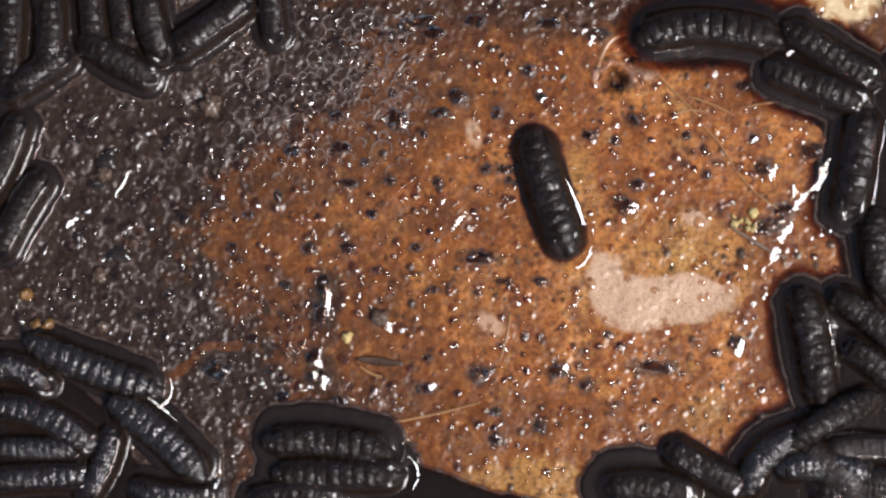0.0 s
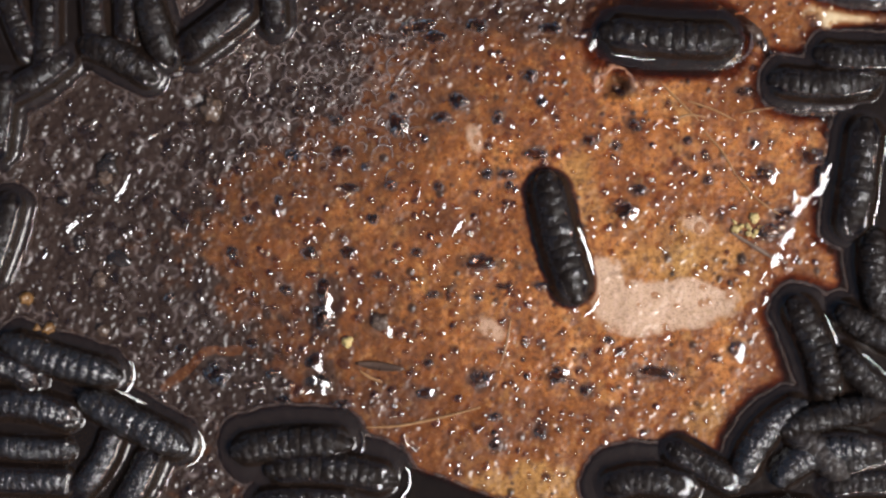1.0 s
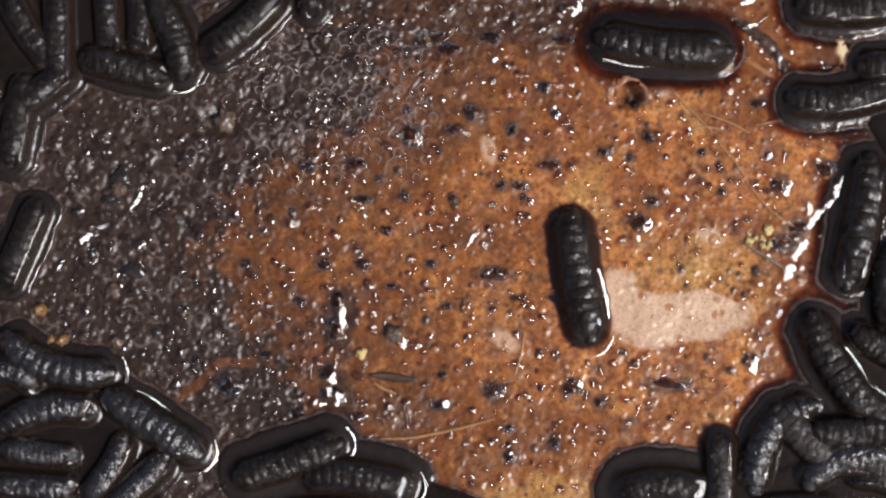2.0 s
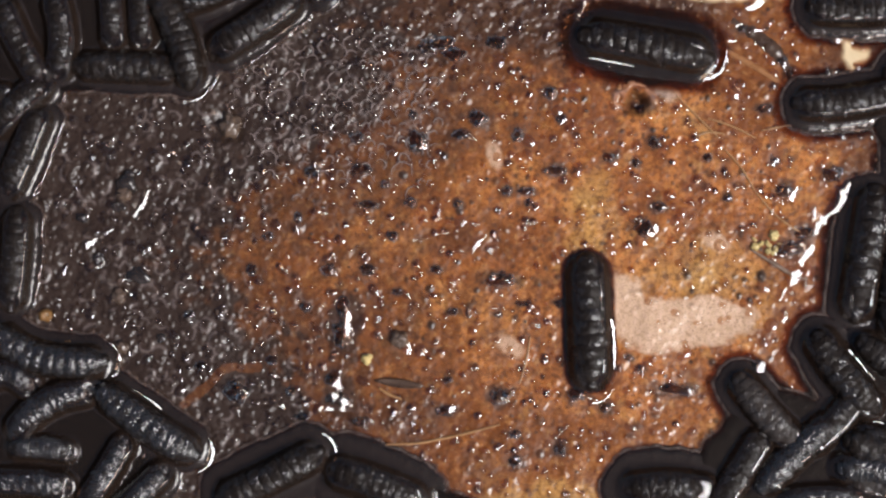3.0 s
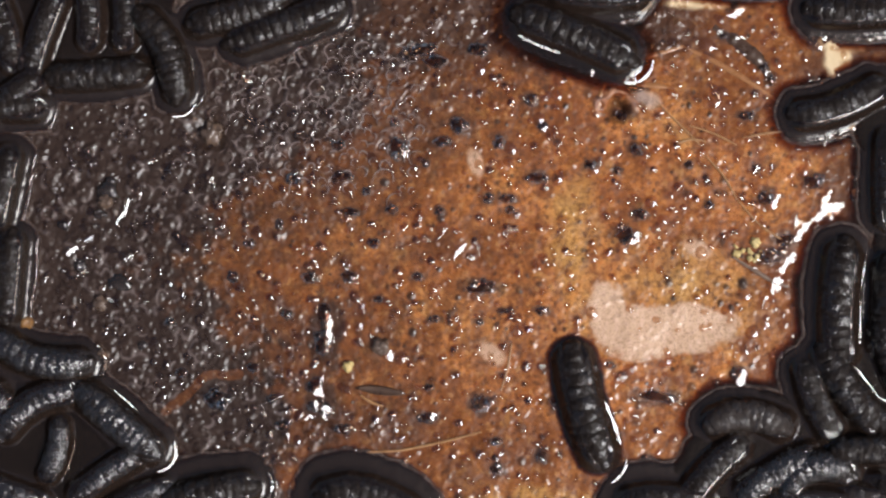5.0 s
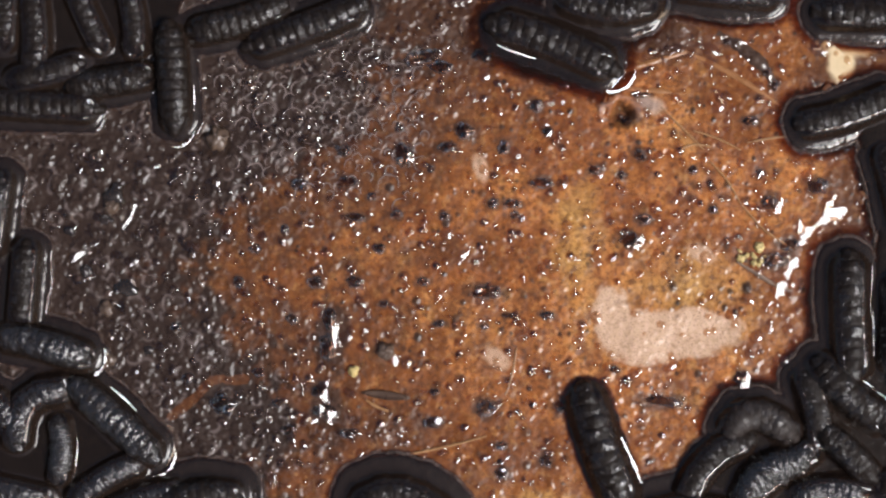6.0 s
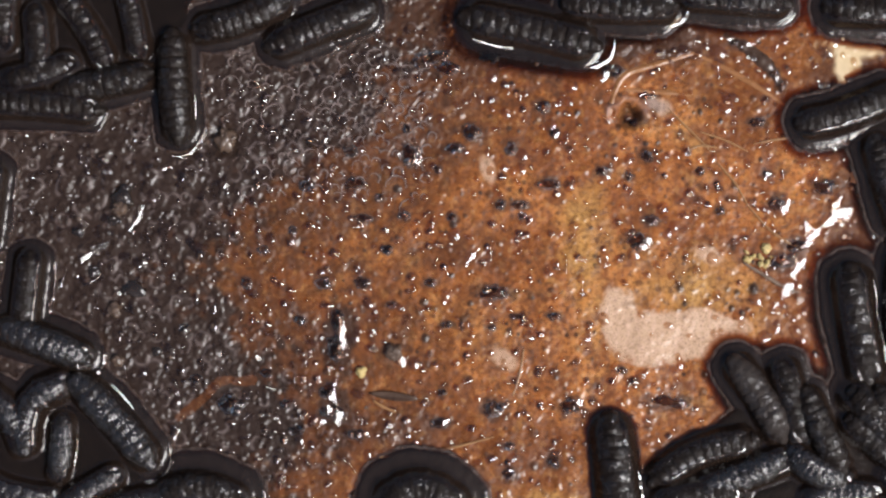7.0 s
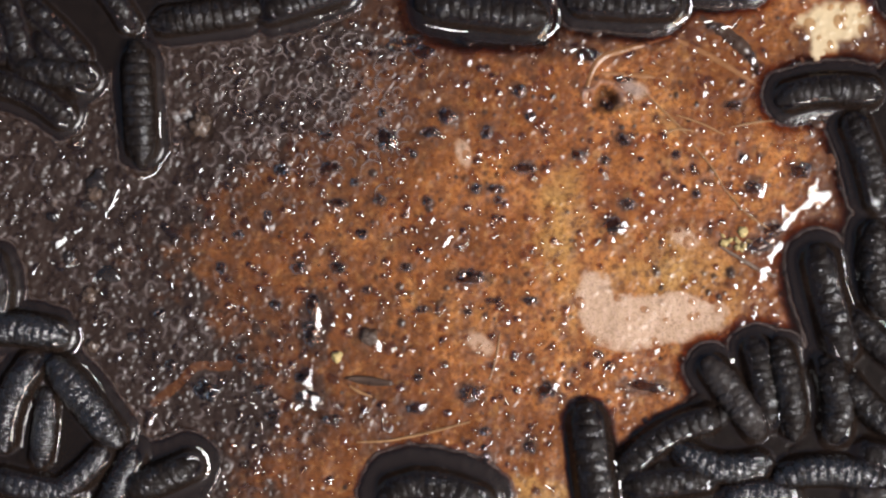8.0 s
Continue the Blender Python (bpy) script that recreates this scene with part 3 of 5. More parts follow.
# ---- water on the rind ----
def bead_mesh(spots, name, mat):
    """Low clear domes, each on its own spot (x, y, radius, height)."""
    verts, faces = [], []
    around, rings = 12, (1.0, 0.8, 0.6, 0.35)
    for x, y, r, h, stretch, turn in spots:
        base, k0 = ground_z(x, y) + 0.3, len(verts)
        c, s = math.cos(turn), math.sin(turn)
        for q in rings:
            for b in range(around):
                a = 2 * math.pi * b / around
                u, v = r * q * math.cos(a) * stretch, r * q * math.sin(a)
                verts.append(at(x + u * c - v * s, y + u * s + v * c, base + h * (1 - q * q)))
        verts.append(at(x, y, base + h))
        for k in range(len(rings) - 1):
            for b in range(around):
                i, j = k0 + k * around, k0 + (k + 1) * around
                faces.append((i + b, i + (b + 1) % around, j + (b + 1) % around, j + b)[::-1])
        top = k0 + (len(rings) - 1) * around
        for b in range(around):
            faces.append((top + b, top + (b + 1) % around, len(verts) - 1)[::-1])
    me = bpy.data.meshes.new(name)
    me.from_pydata(verts, [], faces)
    me.materials.append(mat)
    me.shade_smooth()
    return new(name, me)


def beads():
    rng = random.Random(5)
    wet, skin = [], []
    spots = np.array([(rng.uniform(-80, 1650), rng.uniform(-120, 950)) for _ in range(6600)])
    dark = slime_at(spots[:, 0], spots[:, 1])
    for (x, y), d in zip(spots, dark):
        big = rng.random()
        r = 2.6 + 2.6 * rng.random() + 7.0 * big ** 7
        bare = 1045 < x < 1290 and 475 < y < 580
        if d < 0.5 and rng.random() < (0.9 if bare else 0.68 if x > 900 and y > 440 else 0.6):
            continue
        if x > 1060:
            r *= 1.25
        if d > 0.5:
            if rng.random() < 0.25:
                continue
            r = 1.9 + 1.7 * rng.random() + 7.0 * big ** 7
        (wet if d > 0.5 else skin).append((x, y, r, r * rng.uniform(0.22, 0.36), rng.uniform(1.0, 2.0 if d > 0.5 else 1.4), rng.uniform(0, 3.1)))
    for x, y, size in SMUDGES:
        for k in range(rng.randint(2, 4)):
            r = rng.uniform(3.5, 7.0)
            skin.append((x + rng.uniform(-0.8, 0.8) * size, y + rng.uniform(-0.3, 0.9) * size, r, r * rng.uniform(0.24, 0.36), rng.uniform(1.0, 1.3), rng.uniform(0, 3.1)))
    tagged(bead_mesh(wet, "slime_bubbles", BEAD_DARK), "tiny dark glossy bubbles in the slime", "bubbles", kind="stuff")
    tagged(bead_mesh(skin, "water_beads", BEAD), "tiny clear brownish water beads on the rind", "water beads", kind="stuff")


beads()


def foam_walls():
    """Thin grey walls of burst bubbles, standing in arcs side by side in the slime."""
    rng = random.Random(31)
    spots, verts, faces = [], [], []
    for _ in range(9000):
        x, y = rng.gauss(600, 95), rng.gauss(130, 65)
        r = rng.uniform(5, 10) if rng.random() < 0.6 else rng.uniform(11, 22)
        if len(spots) < 190 and 380 < x < 740 and 30 < y < 320 and all(math.hypot(x - a, y - b) > 0.93 * (r + c) for a, b, c in spots):
            spots.append((x, y, r))
    for x, y, r in spots:
        # arcs centred away from the sun, where a full wall would catch light
        mid, span = radians(-125 + rng.gauss(0, 45)), radians(rng.uniform(110, 290))
        tall, thick, n = rng.uniform(2.0, 3.4), rng.uniform(0.8, 1.35), 18
        k0 = len(verts)
        for k in range(n + 1):
            f = k / n
            a = mid + (f - 0.5) * span
            q = r * (1 + 0.16 * noise.noise(Vector((math.cos(a) * 1.4, math.sin(a) * 1.4, x))))
            w, h = thick * (0.3 + 0.7 * math.sin(math.pi * f)), tall * (0.4 + 0.6 * math.sin(math.pi * f))
            px, py = x + q * math.cos(a), y + q * math.sin(a)
            base = FLAT(px, py)
            for out, up in ((-2.2, -1.5), (-0.8, 0.6), (0.0, 1.0), (0.8, 0.6), (2.2, -1.5)):
                verts.append(at(px + out * w * math.cos(a), py + out * w * math.sin(a), base + up * h))
        for k in range(n):
            for b in range(4):
                i = k0 + k * 5 + b
                faces.append((i, i + 5, i + 6, i + 1))
    me = bpy.data.meshes.new("bubble_walls")
    me.from_pydata(verts, [], faces)
    me.materials.append(FOAM)
    me.shade_smooth()
    tagged(new("bubble_walls", me), "thin grey-pink walls of burst bubbles in slime", "froth", kind="stuff")


foam_walls()


def rivulet(points, widths, turn, tilt, label):
    """A low bank of standing water: a steep back and a smooth slope leaned to mirror the sun upwards."""
    bm = bmesh.new()
    pts = [Vector(p) for p in points]
    fine = []
    for k in range(len(pts) - 1):
        for f in (j / 14 for j in range(14)):
            fine.append((pts[k].lerp(pts[k + 1], f), widths[k] * (1 - f) + widths[k + 1] * f))
    fine.append((pts[-1], widths[-1]))
    down = Vector((math.cos(radians(turn)), -math.sin(radians(turn))))
    slope = math.tan(radians(tilt))
    base = sum(FLAT(p.x, p.y) for p in pts) / len(pts)
    crest = base + 2 + max(widths) * slope * 0.5
    rows = []
    for p, w in fine:
        back = 3 + 2 * noise.noise(Vector((p.x, p.y, 8)) * 0.09)
        w *= max(0.06, 1.0 + 1.5 * noise.noise(Vector((p.x, p.y, 4)) * 0.05) + 0.7 * noise.noise(Vector((p.x, p.y, 5)) * 0.15))
        p = p + down * 4 * noise.noise(Vector((p.x, p.y, 6)) * 0.11)
        row = []
        for f, h in ((-w / 2 - back - 12, None), (-w / 2 - back - 4, 2.5), (-w / 2 - back, 0.7), (-w / 2 - 1, 0.0), (-w / 4, 0.0), (0, 0.0), (w / 4, 0.0), (w / 2, 0.0), (w / 2 + 2.5, 1.6), (w / 2 + 6, None)):
            q = p + down * f
            z = base - 4 if h is None else crest - (q - pts[0]).dot(down) * slope - h
            row.append(bm.verts.new(at(q.x, q.y, max(z, base - 4))))
        rows.append(row)
    for p, q in zip(rows, rows[1:]):
        for b in range(len(p) - 1):
            bm.faces.new((p[b], p[b + 1], q[b + 1], q[b]))
    bmesh.ops.recalc_face_normals(bm, faces=bm.faces)
    if sum(f.normal.z for f in bm.faces) < 0:
        bmesh.ops.reverse_faces(bm, faces=bm.faces)
    return tagged(part("water_rivulet", bm, WATER), label, "water")


# white highlights built as tilted banks of water: the run of each bank in the plan, and its widths
STREAKS_RIGHT = [
    ([(1343, 492), (1353, 472)], (9, 14)), ([(1348, 530), (1356, 518)], (8, 10)), ([(1360, 468), (1370, 452), (1378, 440)], (10, 20, 12)), ([(1380, 430), (1391, 410), (1402, 396)], (18, 25, 12)),
    ([(1400, 354), (1408, 334)], (13, 15)), ([(1404, 374), (1420, 348), (1438, 336)], (10, 20, 14)), ([(1438, 336), (1460, 322), (1488, 308)], (14, 26, 15)), ([(1452, 316), (1466, 284)], (12, 8)),
    ([(1305, 630), (1314, 602)], (16, 20)), ([(1362, 314), (1370, 302), (1374, 292)], (8, 14, 8)), ([(1454, 308), (1466, 282)], (13, 10)), ([(1330, 256), (1338, 242)], (9, 9)),
]
GLINTS_TOP = [
    ([(1108, 108), (1120, 101)], (8, 10)), ([(1264, 6), (1276, 2)], (7, 9)), ([(1312, 46), (1322, 40)], (8, 6)), ([(1350, 82), (1354, 72)], (7, 8)),
    ([(960, 182), (966, 172)], (8, 8)), ([(1042, 82), (1052, 66), (1060, 54)], (12, 20, 10)), ([(988, 0), (998, -16), (1004, -34)], (10, 22, 14)), ([(1285, -20), (1303, -30), (1318, -46)], (8, 15, 8)),
    ([(1290, 20), (1320, 12), (1345, -4)], (6, 13, 6)),
]
STREAKS_COLUMN = [
    ([(576, 500), (588, 540), (590, 592)], (14, 26, 16)), ([(556, 678), (562, 660)], (11, 18)), ([(562, 648), (570, 618)], (20, 10)), ([(572, 690), (578, 668)], (9, 15)),
    ([(578, 560), (584, 520)], (9, 12)), ([(540, 692), (552, 684)], (14, 16)), ([(634, 520), (648, 545)], (8, 14)), ([(686, 568), (697, 592)], (14, 22)),
    ([(664, 592), (676, 598)], (9, 12)), ([(476, 704), (492, 712), (510, 705)], (8, 15, 8)),
]
GLINTS_SLIME = [
    ([(342, 210), (365, 222), (388, 214), (402, 190)], (7, 12, 13, 8)), ([(318, 508), (332, 514), (348, 510)], (4, 7, 4)), ([(118, 404), (134, 388), (150, 372)], (7, 13, 6)), ([(150, 378), (168, 366)], (7, 5)),
    ([(196, 482), (206, 492)], (6, 7)), ([(228, 406), (242, 398)], (6, 8)), ([(262, 240), (274, 232)], (6, 6)), ([(152, 222), (172, 208)], (4, 7)),
    ([(203, 348), (220, 322), (228, 302)], (5, 10, 5)),
]
GLINTS_SKIN = [
    # the first two banks stand in for white fibres
    ([(800, 405), (815, 392), (826, 376)], (5, 11, 5)), ([(794, 409), (812, 405)], (5, 7)), ([(862, 674), (870, 658)], (9, 12)), ([(764, 692), (769, 680)], (9, 9)),
    ([(1000, 656), (1003, 646)], (9, 9)), ([(1196, 640), (1204, 655)], (8, 8)), ([(1114, 380), (1122, 368), (1126, 360)], (8, 15, 8)), ([(712, 226), (719, 212)], (8, 9)),
]
for points, widths in STREAKS_RIGHT + GLINTS_TOP + STREAKS_COLUMN + GLINTS_SLIME + GLINTS_SKIN:
    # each side's lean lies midway between sun and viewpoint, so the bank glints
    rivulet(points, [0.8 * w for w in widths], -46 if points[0][0] > 1000 else -24, 14.7 if points[0][0] > 1000 else 20.4, "bank of water tilted to give a white glint on the rind")


def sheet(name, pts, rings, mat, height):
    """A flat sheet within a smooth outline; rings: inset, height and depth of the liquid, from the rim inwards."""
    n, verts, depths = len(pts), [], []
    for inset, h, d in rings:
        for k, p in enumerate(pts):
            side = (pts[(k + 1) % n] - pts[k - 1]).normalized()
            inward = Vector((-side.y, side.x))
            verts.append(at(*(p + inward * inset), height + h))
            depths.append(d)
    faces = [(k * n + i, k * n + (i + 1) % n, (k + 1) * n + (i + 1) % n, (k + 1) * n + i)[::-1] for k in range(len(rings) - 1) for i in range(n)]
    rim = [Vector((v.x, v.y)) for v in verts[-n:]]
    flat, _, inner, _, _, _ = delaunay_2d_cdt(rim, [(k, (k + 1) % n) for k in range(n)], [], 1, 1e-7)
    base, top = len(verts), verts[-1].z
    verts += [Vector((p.x, p.y, top)) for p in flat]
    depths += [rings[-1][2]] * len(flat)
    for f in inner:
        a, b, c = (flat[k] for k in f[:3])
        faces.append(tuple(base + k for k in (f if (b - a).cross(c - a) > 0 else f[::-1])))
    me = bpy.data.meshes.new(name)
    me.from_pydata(verts, [], faces)
    me.attributes.new("depth", "FLOAT", "POINT").data.foreach_set("value", depths)
    me.materials.append(mat)
    me.shade_smooth()
    return new(name, me)


def liquid_sheet(outline, level=5.0, drifting=False):
    """A standing pool of dark liquid with a thin sloping shore and a pale painted gleam round its rim; the outline runs
    clockwise as seen from above.
    """
    n, pts = len(outline), []
    for k in range(n):
        p0, p1, p2, p3 = (Vector(outline[(k + j) % n]) for j in (-1, 0, 1, 2))
        for f in (j / 12 for j in range(12)):
            p = 0.5 * (2 * p1 + (p2 - p0) * f + (2 * p0 - 5 * p1 + 4 * p2 - p3) * f * f + (3 * p1 - p0 - 3 * p2 + p3) * f ** 3)
            pts.append(p + 6 * Vector((noise.noise(Vector((p.x, p.y, 0)) * 0.03), noise.noise(Vector((p.x, p.y, 5)) * 0.03))))
    pool = sheet("liquid_pool", pts, ((0, 0.0, 0.0), (1.5, 0.5, 0.3), (4, 1.2, 0.6), (9, 1.8, 0.85), (18, 2.0, 1.0)), POOL, level)
    # a wider sheet below shows as a pale painted gleam round the pool
    scum = sheet("scum_rim", pts, ((-6, 0.0, 0.0), (-4, 0.3, 0.4), (-1, 0.5, 0.9), (4, 0.5, 1.0), (14, 0.5, 0.5)), POOL_RIM, level - 0.8)
    if drifting:
        scum.parent = pool
        tagged(scum, "grey-brown painted gleam along the edge")
        return tagged(pool, "dark brown liquid spreading over the rind with the larvae", "liquid")
    tagged(pool, "dark brown liquid standing among the larvae", "liquid", kind="structure")
    tagged(scum, "grey-brown painted gleam along the edge of a pool", "scum", kind="structure")
    return pool


for outline in ([(-120, 640), (60, 640), (150, 690), (230, 790), (260, 950), (-120, 950)], [(-120, -160), (300, -160), (280, 20), (190, 110), (60, 130), (-120, 150)],
                [(1400, 765), (1480, 640), (1535, 420), (1535, 260), (1505, 170), (1570, 90), (1680, 60), (1680, 950), (1090, 950), (1120, 880), (1210, 840), (1310, 805)],
                [(640, 900), (670, 845), (725, 818), (785, 838), (860, 866), (960, 890), (1000, 960), (620, 960)]):
    liquid_sheet(outline)

# liquid that the crowd pushes ahead of it over the rind: seconds, then the shift in the plan
spreading = liquid_sheet([(1105, 880), (1140, 825), (1185, 775), (1222, 722), (1285, 668), (1355, 645), (1420, 680), (1440, 760), (1385, 880), (1200, 960), (1110, 940)], 4.3, True)
SPREAD = [(0.0, 85, 75), (1.5, 72, 62), (3.0, 2, 4), (4.5, 0, -10), (6.0, 4, -6), (8.0, -12, -24)]


# ---- larvae ----
RINGS = 12


def girth(u):
    """Half width along the body, head at 0, tail at 1."""
    return max(0.55, (1 - abs(2 * u - 1) ** 4.5) ** 0.5) * (1.0 - 0.45 * max(0.0, (u - 0.70) / 0.30) ** 2 if u > 0.5 else 0.94 + 0.12 * u)


def segment_mesh(i):
    rng = random.Random(40 + i)
    bm = bmesh.new()
    around, along, half = 24, 9, 0.36
    rows = []
    for a in range(along):
        s = -1 + 2 * a / (along - 1)
        u = (i + 0.5 + s * half / 0.60) / RINGS
        r = girth(min(max(u, 0.0), 1.0))
        r *= 0.925 + 0.075 * max(math.cos(s * math.pi / 2), 0.0) ** 0.7
        if (i == 0 and s < 0) or (i == RINGS - 1 and s > 0):
            r = girth((i + 0.5) / RINGS) * math.sqrt(1 - 0.80 * s * s)
        row = []
        for b in range(around):
            ang = 2 * math.pi * b / around
            plate = math.exp(-((ang - math.pi / 2) / 0.5) ** 2)
            knob = sum(math.exp(-((ang - c) / 0.16) ** 2) for c in (0.5, 2.64))
            keel = 0.035 * math.exp(-((ang - math.pi / 2) / 0.35) ** 2)
            dent = 0.085 * noise.noise(Vector((s * 1.5 + i * 3.3, math.cos(ang) * 2.8, math.sin(ang) * 2.8)))
            rr = r * (1 + keel * 1.2 + dent + (0.03 * plate + 0.02 * knob) * math.exp(-(s / 0.55) ** 2)) + rng.gauss(0, 0.004)
            row.append(bm.verts.new((s * half, rr * math.cos(ang), 0.82 * rr * math.sin(ang))))
        rows.append(row)
    for p, q in zip(rows, rows[1:]):
        for b in range(around):
            bm.faces.new((p[b], p[(b + 1) % around], q[(b + 1) % around], q[b]))
    for row, s in ((rows[0], -1), (rows[-1], 1)):
        tip = bm.verts.new((s * (half + (0.05 if (i == 0 and s < 0) or (i == RINGS - 1 and s > 0) else 0.0)), 0, -0.05))
        for b in range(around):
            f = (row[b], row[(b + 1) % around], tip)
            bm.faces.new(f if s > 0 else f[::-1])
    bmesh.ops.recalc_face_normals(bm, faces=bm.faces)
    me = bpy.data.meshes.new("segment")
    bm.to_mesh(me)
    bm.free()
    me.shade_smooth()
    return me


def film_mesh(name, mat, half, profile, seed=0, wobble=1.0):
    """A long low pool round a middle line; profile: reach, height and depth of the liquid, from the rim inwards."""
    verts, faces, depths = [], [], []
    turns, reach = 24, profile[0][0]
    ring = 2 * (turns + 1)
    for r, h, d in profile:
        far = max(r - 0.95, 0.0) / max(reach - 0.95, 0.1)
        for end in (1, -1):
            for b in range(turns + 1):
                t = -math.pi / 2 + math.pi * b / turns
                c, s = end * math.cos(t), end * math.sin(t)
                q = r * (1 + wobble * 0.15 * far * noise.noise(Vector((c * 1.5, s * 1.5, seed * 2.7))) + wobble * 0.06 * far * noise.noise(Vector((c * 4, s * 4, seed * 2.7 + 9))))
                verts.append((end * half + q * c, q * s, min(h, 0.1) + max(h - 0.1, 0.0) * (1 - 0.6 * c * c)))
                depths.append(d)
    for k in range(len(profile) - 1):
        for b in range(ring):
            i, j = k * ring, (k + 1) * ring
            faces.append((i + b, i + (b + 1) % ring, j + (b + 1) % ring, j + b))
    faces.append(tuple(range((len(profile) - 1) * ring, len(profile) * ring)))
    me = bpy.data.meshes.new(name)
    me.from_pydata(verts, [], faces)
    me.attributes.new("depth", "FLOAT", "POINT").data.foreach_set("value", depths)
    me.materials.append(mat)
    me.shade_smooth()
    return me


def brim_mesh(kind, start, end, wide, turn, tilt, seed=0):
    """A small bank of liquid drawn up round the tail (kind "end", by angles) or along one flank ("side", by lengths),
    its facets leaned to mirror the sun.
    """
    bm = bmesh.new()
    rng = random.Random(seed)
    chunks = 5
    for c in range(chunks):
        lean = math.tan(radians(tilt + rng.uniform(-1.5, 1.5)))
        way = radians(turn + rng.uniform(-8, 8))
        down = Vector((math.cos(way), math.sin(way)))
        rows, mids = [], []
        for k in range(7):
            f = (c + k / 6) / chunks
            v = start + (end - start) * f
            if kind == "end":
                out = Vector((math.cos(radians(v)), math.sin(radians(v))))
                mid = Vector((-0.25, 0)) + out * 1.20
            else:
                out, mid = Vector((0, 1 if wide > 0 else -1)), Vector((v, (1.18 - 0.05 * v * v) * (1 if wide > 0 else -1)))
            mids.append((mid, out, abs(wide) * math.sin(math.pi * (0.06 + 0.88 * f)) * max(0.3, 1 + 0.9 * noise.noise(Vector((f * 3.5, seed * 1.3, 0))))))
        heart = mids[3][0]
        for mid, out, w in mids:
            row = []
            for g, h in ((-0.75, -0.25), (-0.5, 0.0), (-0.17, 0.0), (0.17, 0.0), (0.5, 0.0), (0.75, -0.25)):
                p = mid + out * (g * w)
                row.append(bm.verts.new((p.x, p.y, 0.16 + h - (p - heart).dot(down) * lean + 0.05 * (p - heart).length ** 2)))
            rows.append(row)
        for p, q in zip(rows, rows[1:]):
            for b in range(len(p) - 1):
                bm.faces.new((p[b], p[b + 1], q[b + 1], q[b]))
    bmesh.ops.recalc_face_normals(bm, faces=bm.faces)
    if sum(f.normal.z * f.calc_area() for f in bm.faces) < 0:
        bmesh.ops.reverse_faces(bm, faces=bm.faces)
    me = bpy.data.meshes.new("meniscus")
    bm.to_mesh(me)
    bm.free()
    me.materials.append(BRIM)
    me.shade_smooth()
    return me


SEGMENTS = {}
for tone, mat in ((0, CUTICLE), (1, CUTICLE_PALE), (2, CUTICLE_WET)):
    for i in range(RINGS):
        me = segment_mesh(i)
        me.materials.append(mat)
        SEGMENTS[tone, i] = me
POOLS = 4
# the liquid drawn up the flanks of a body: reach, height, depth
FLANK = [(1.05, 0.24, 1.0), (0.96, 0.40, 1.0), (0.88, 0.53, 1.0), (0.80, 0.63, 0.95), (0.72, 0.705, 0.75), (0.64, 0.745, 0.45), (0.52, 0.765, 0.2)]
BROAD = [(1.57, 0.0, 0.0), (1.54, 0.02, 0.3), (1.48, 0.042, 0.6), (1.40, 0.06, 0.85), (1.30, 0.07, 1.0), (1.16, 0.12, 1.0)] + FLANK
CLOSE = [(1.36, 0.0, 0.0), (1.31, 0.02, 0.10), (1.25, 0.05, 0.28), (1.18, 0.09, 0.55), (1.12, 0.15, 0.8)] + FLANK
WIDE = [(1.62, 0.0, 0.0), (1.54, 0.015, 0.12), (1.44, 0.03, 0.28), (1.32, 0.055, 0.5), (1.20, 0.11, 0.8)] + FLANK
FLOOD = [(2.0, 0.0, 0.0), (1.96, 0.02, 0.3), (1.89, 0.042, 0.6), (1.80, 0.058, 0.85), (1.64, 0.066, 1.0), (1.30, 0.078, 1.0), (1.16, 0.12, 1.0)] + FLANK
# pale rims: gleam painted just outside each body's liquid
FLOOD_RIM = [(2.20, 0.0, 0.0), (2.16, 0.012, 0.35), (2.08, 0.020, 0.95), (1.92, 0.022, 0.9), (1.6, 0.022, 0.2)]
RIM = [(1.76, 0.0, 0.0), (1.72, 0.012, 0.3), (1.64, 0.020, 0.9), (1.52, 0.022, 0.9), (1.30, 0.022, 0.2)]
HALO = [(2.30, 0.0, 0.0), (2.15, 0.008, 0.12), (1.95, 0.012, 0.35), (1.75, 0.014, 0.7), (1.55, 0.015, 1.0), (1.2, 0.015, 1.0)]
FILMS = {
    "lone": [(film_mesh("liquid", LIQUID, 0.55, CLOSE, k, 0.5),) for k in range(POOLS)],
    "wet": [(film_mesh("liquid", LIQUID, 0.55, WIDE, k, 0.8), film_mesh("liquid_edge", AMBER, 0.6, HALO, k)) for k in range(POOLS)],
    "pile": [(film_mesh("liquid", LIQUID, 0.62, BROAD, k), film_mesh("scum_rim", RIM_GLEAM, 0.62, RIM, k)) for k in range(POOLS)],
    "flood": [(film_mesh("liquid", LIQUID, 0.62, FLOOD, k), film_mesh("scum_rim", RIM_GLEAM, 0.62, FLOOD_RIM, k), film_mesh("liquid_edge", AMBER, 0.62, HALO, k)) for k in range(POOLS)],
    "shore": [(film_mesh("liquid", LIQUID, 0.62, BROAD, k), film_mesh("scum_rim", RIM_GLEAM, 0.62, RIM, k), film_mesh("liquid_edge", AMBER, 0.62, HALO, k)) for k in range(POOLS)],
}
MOVES = []


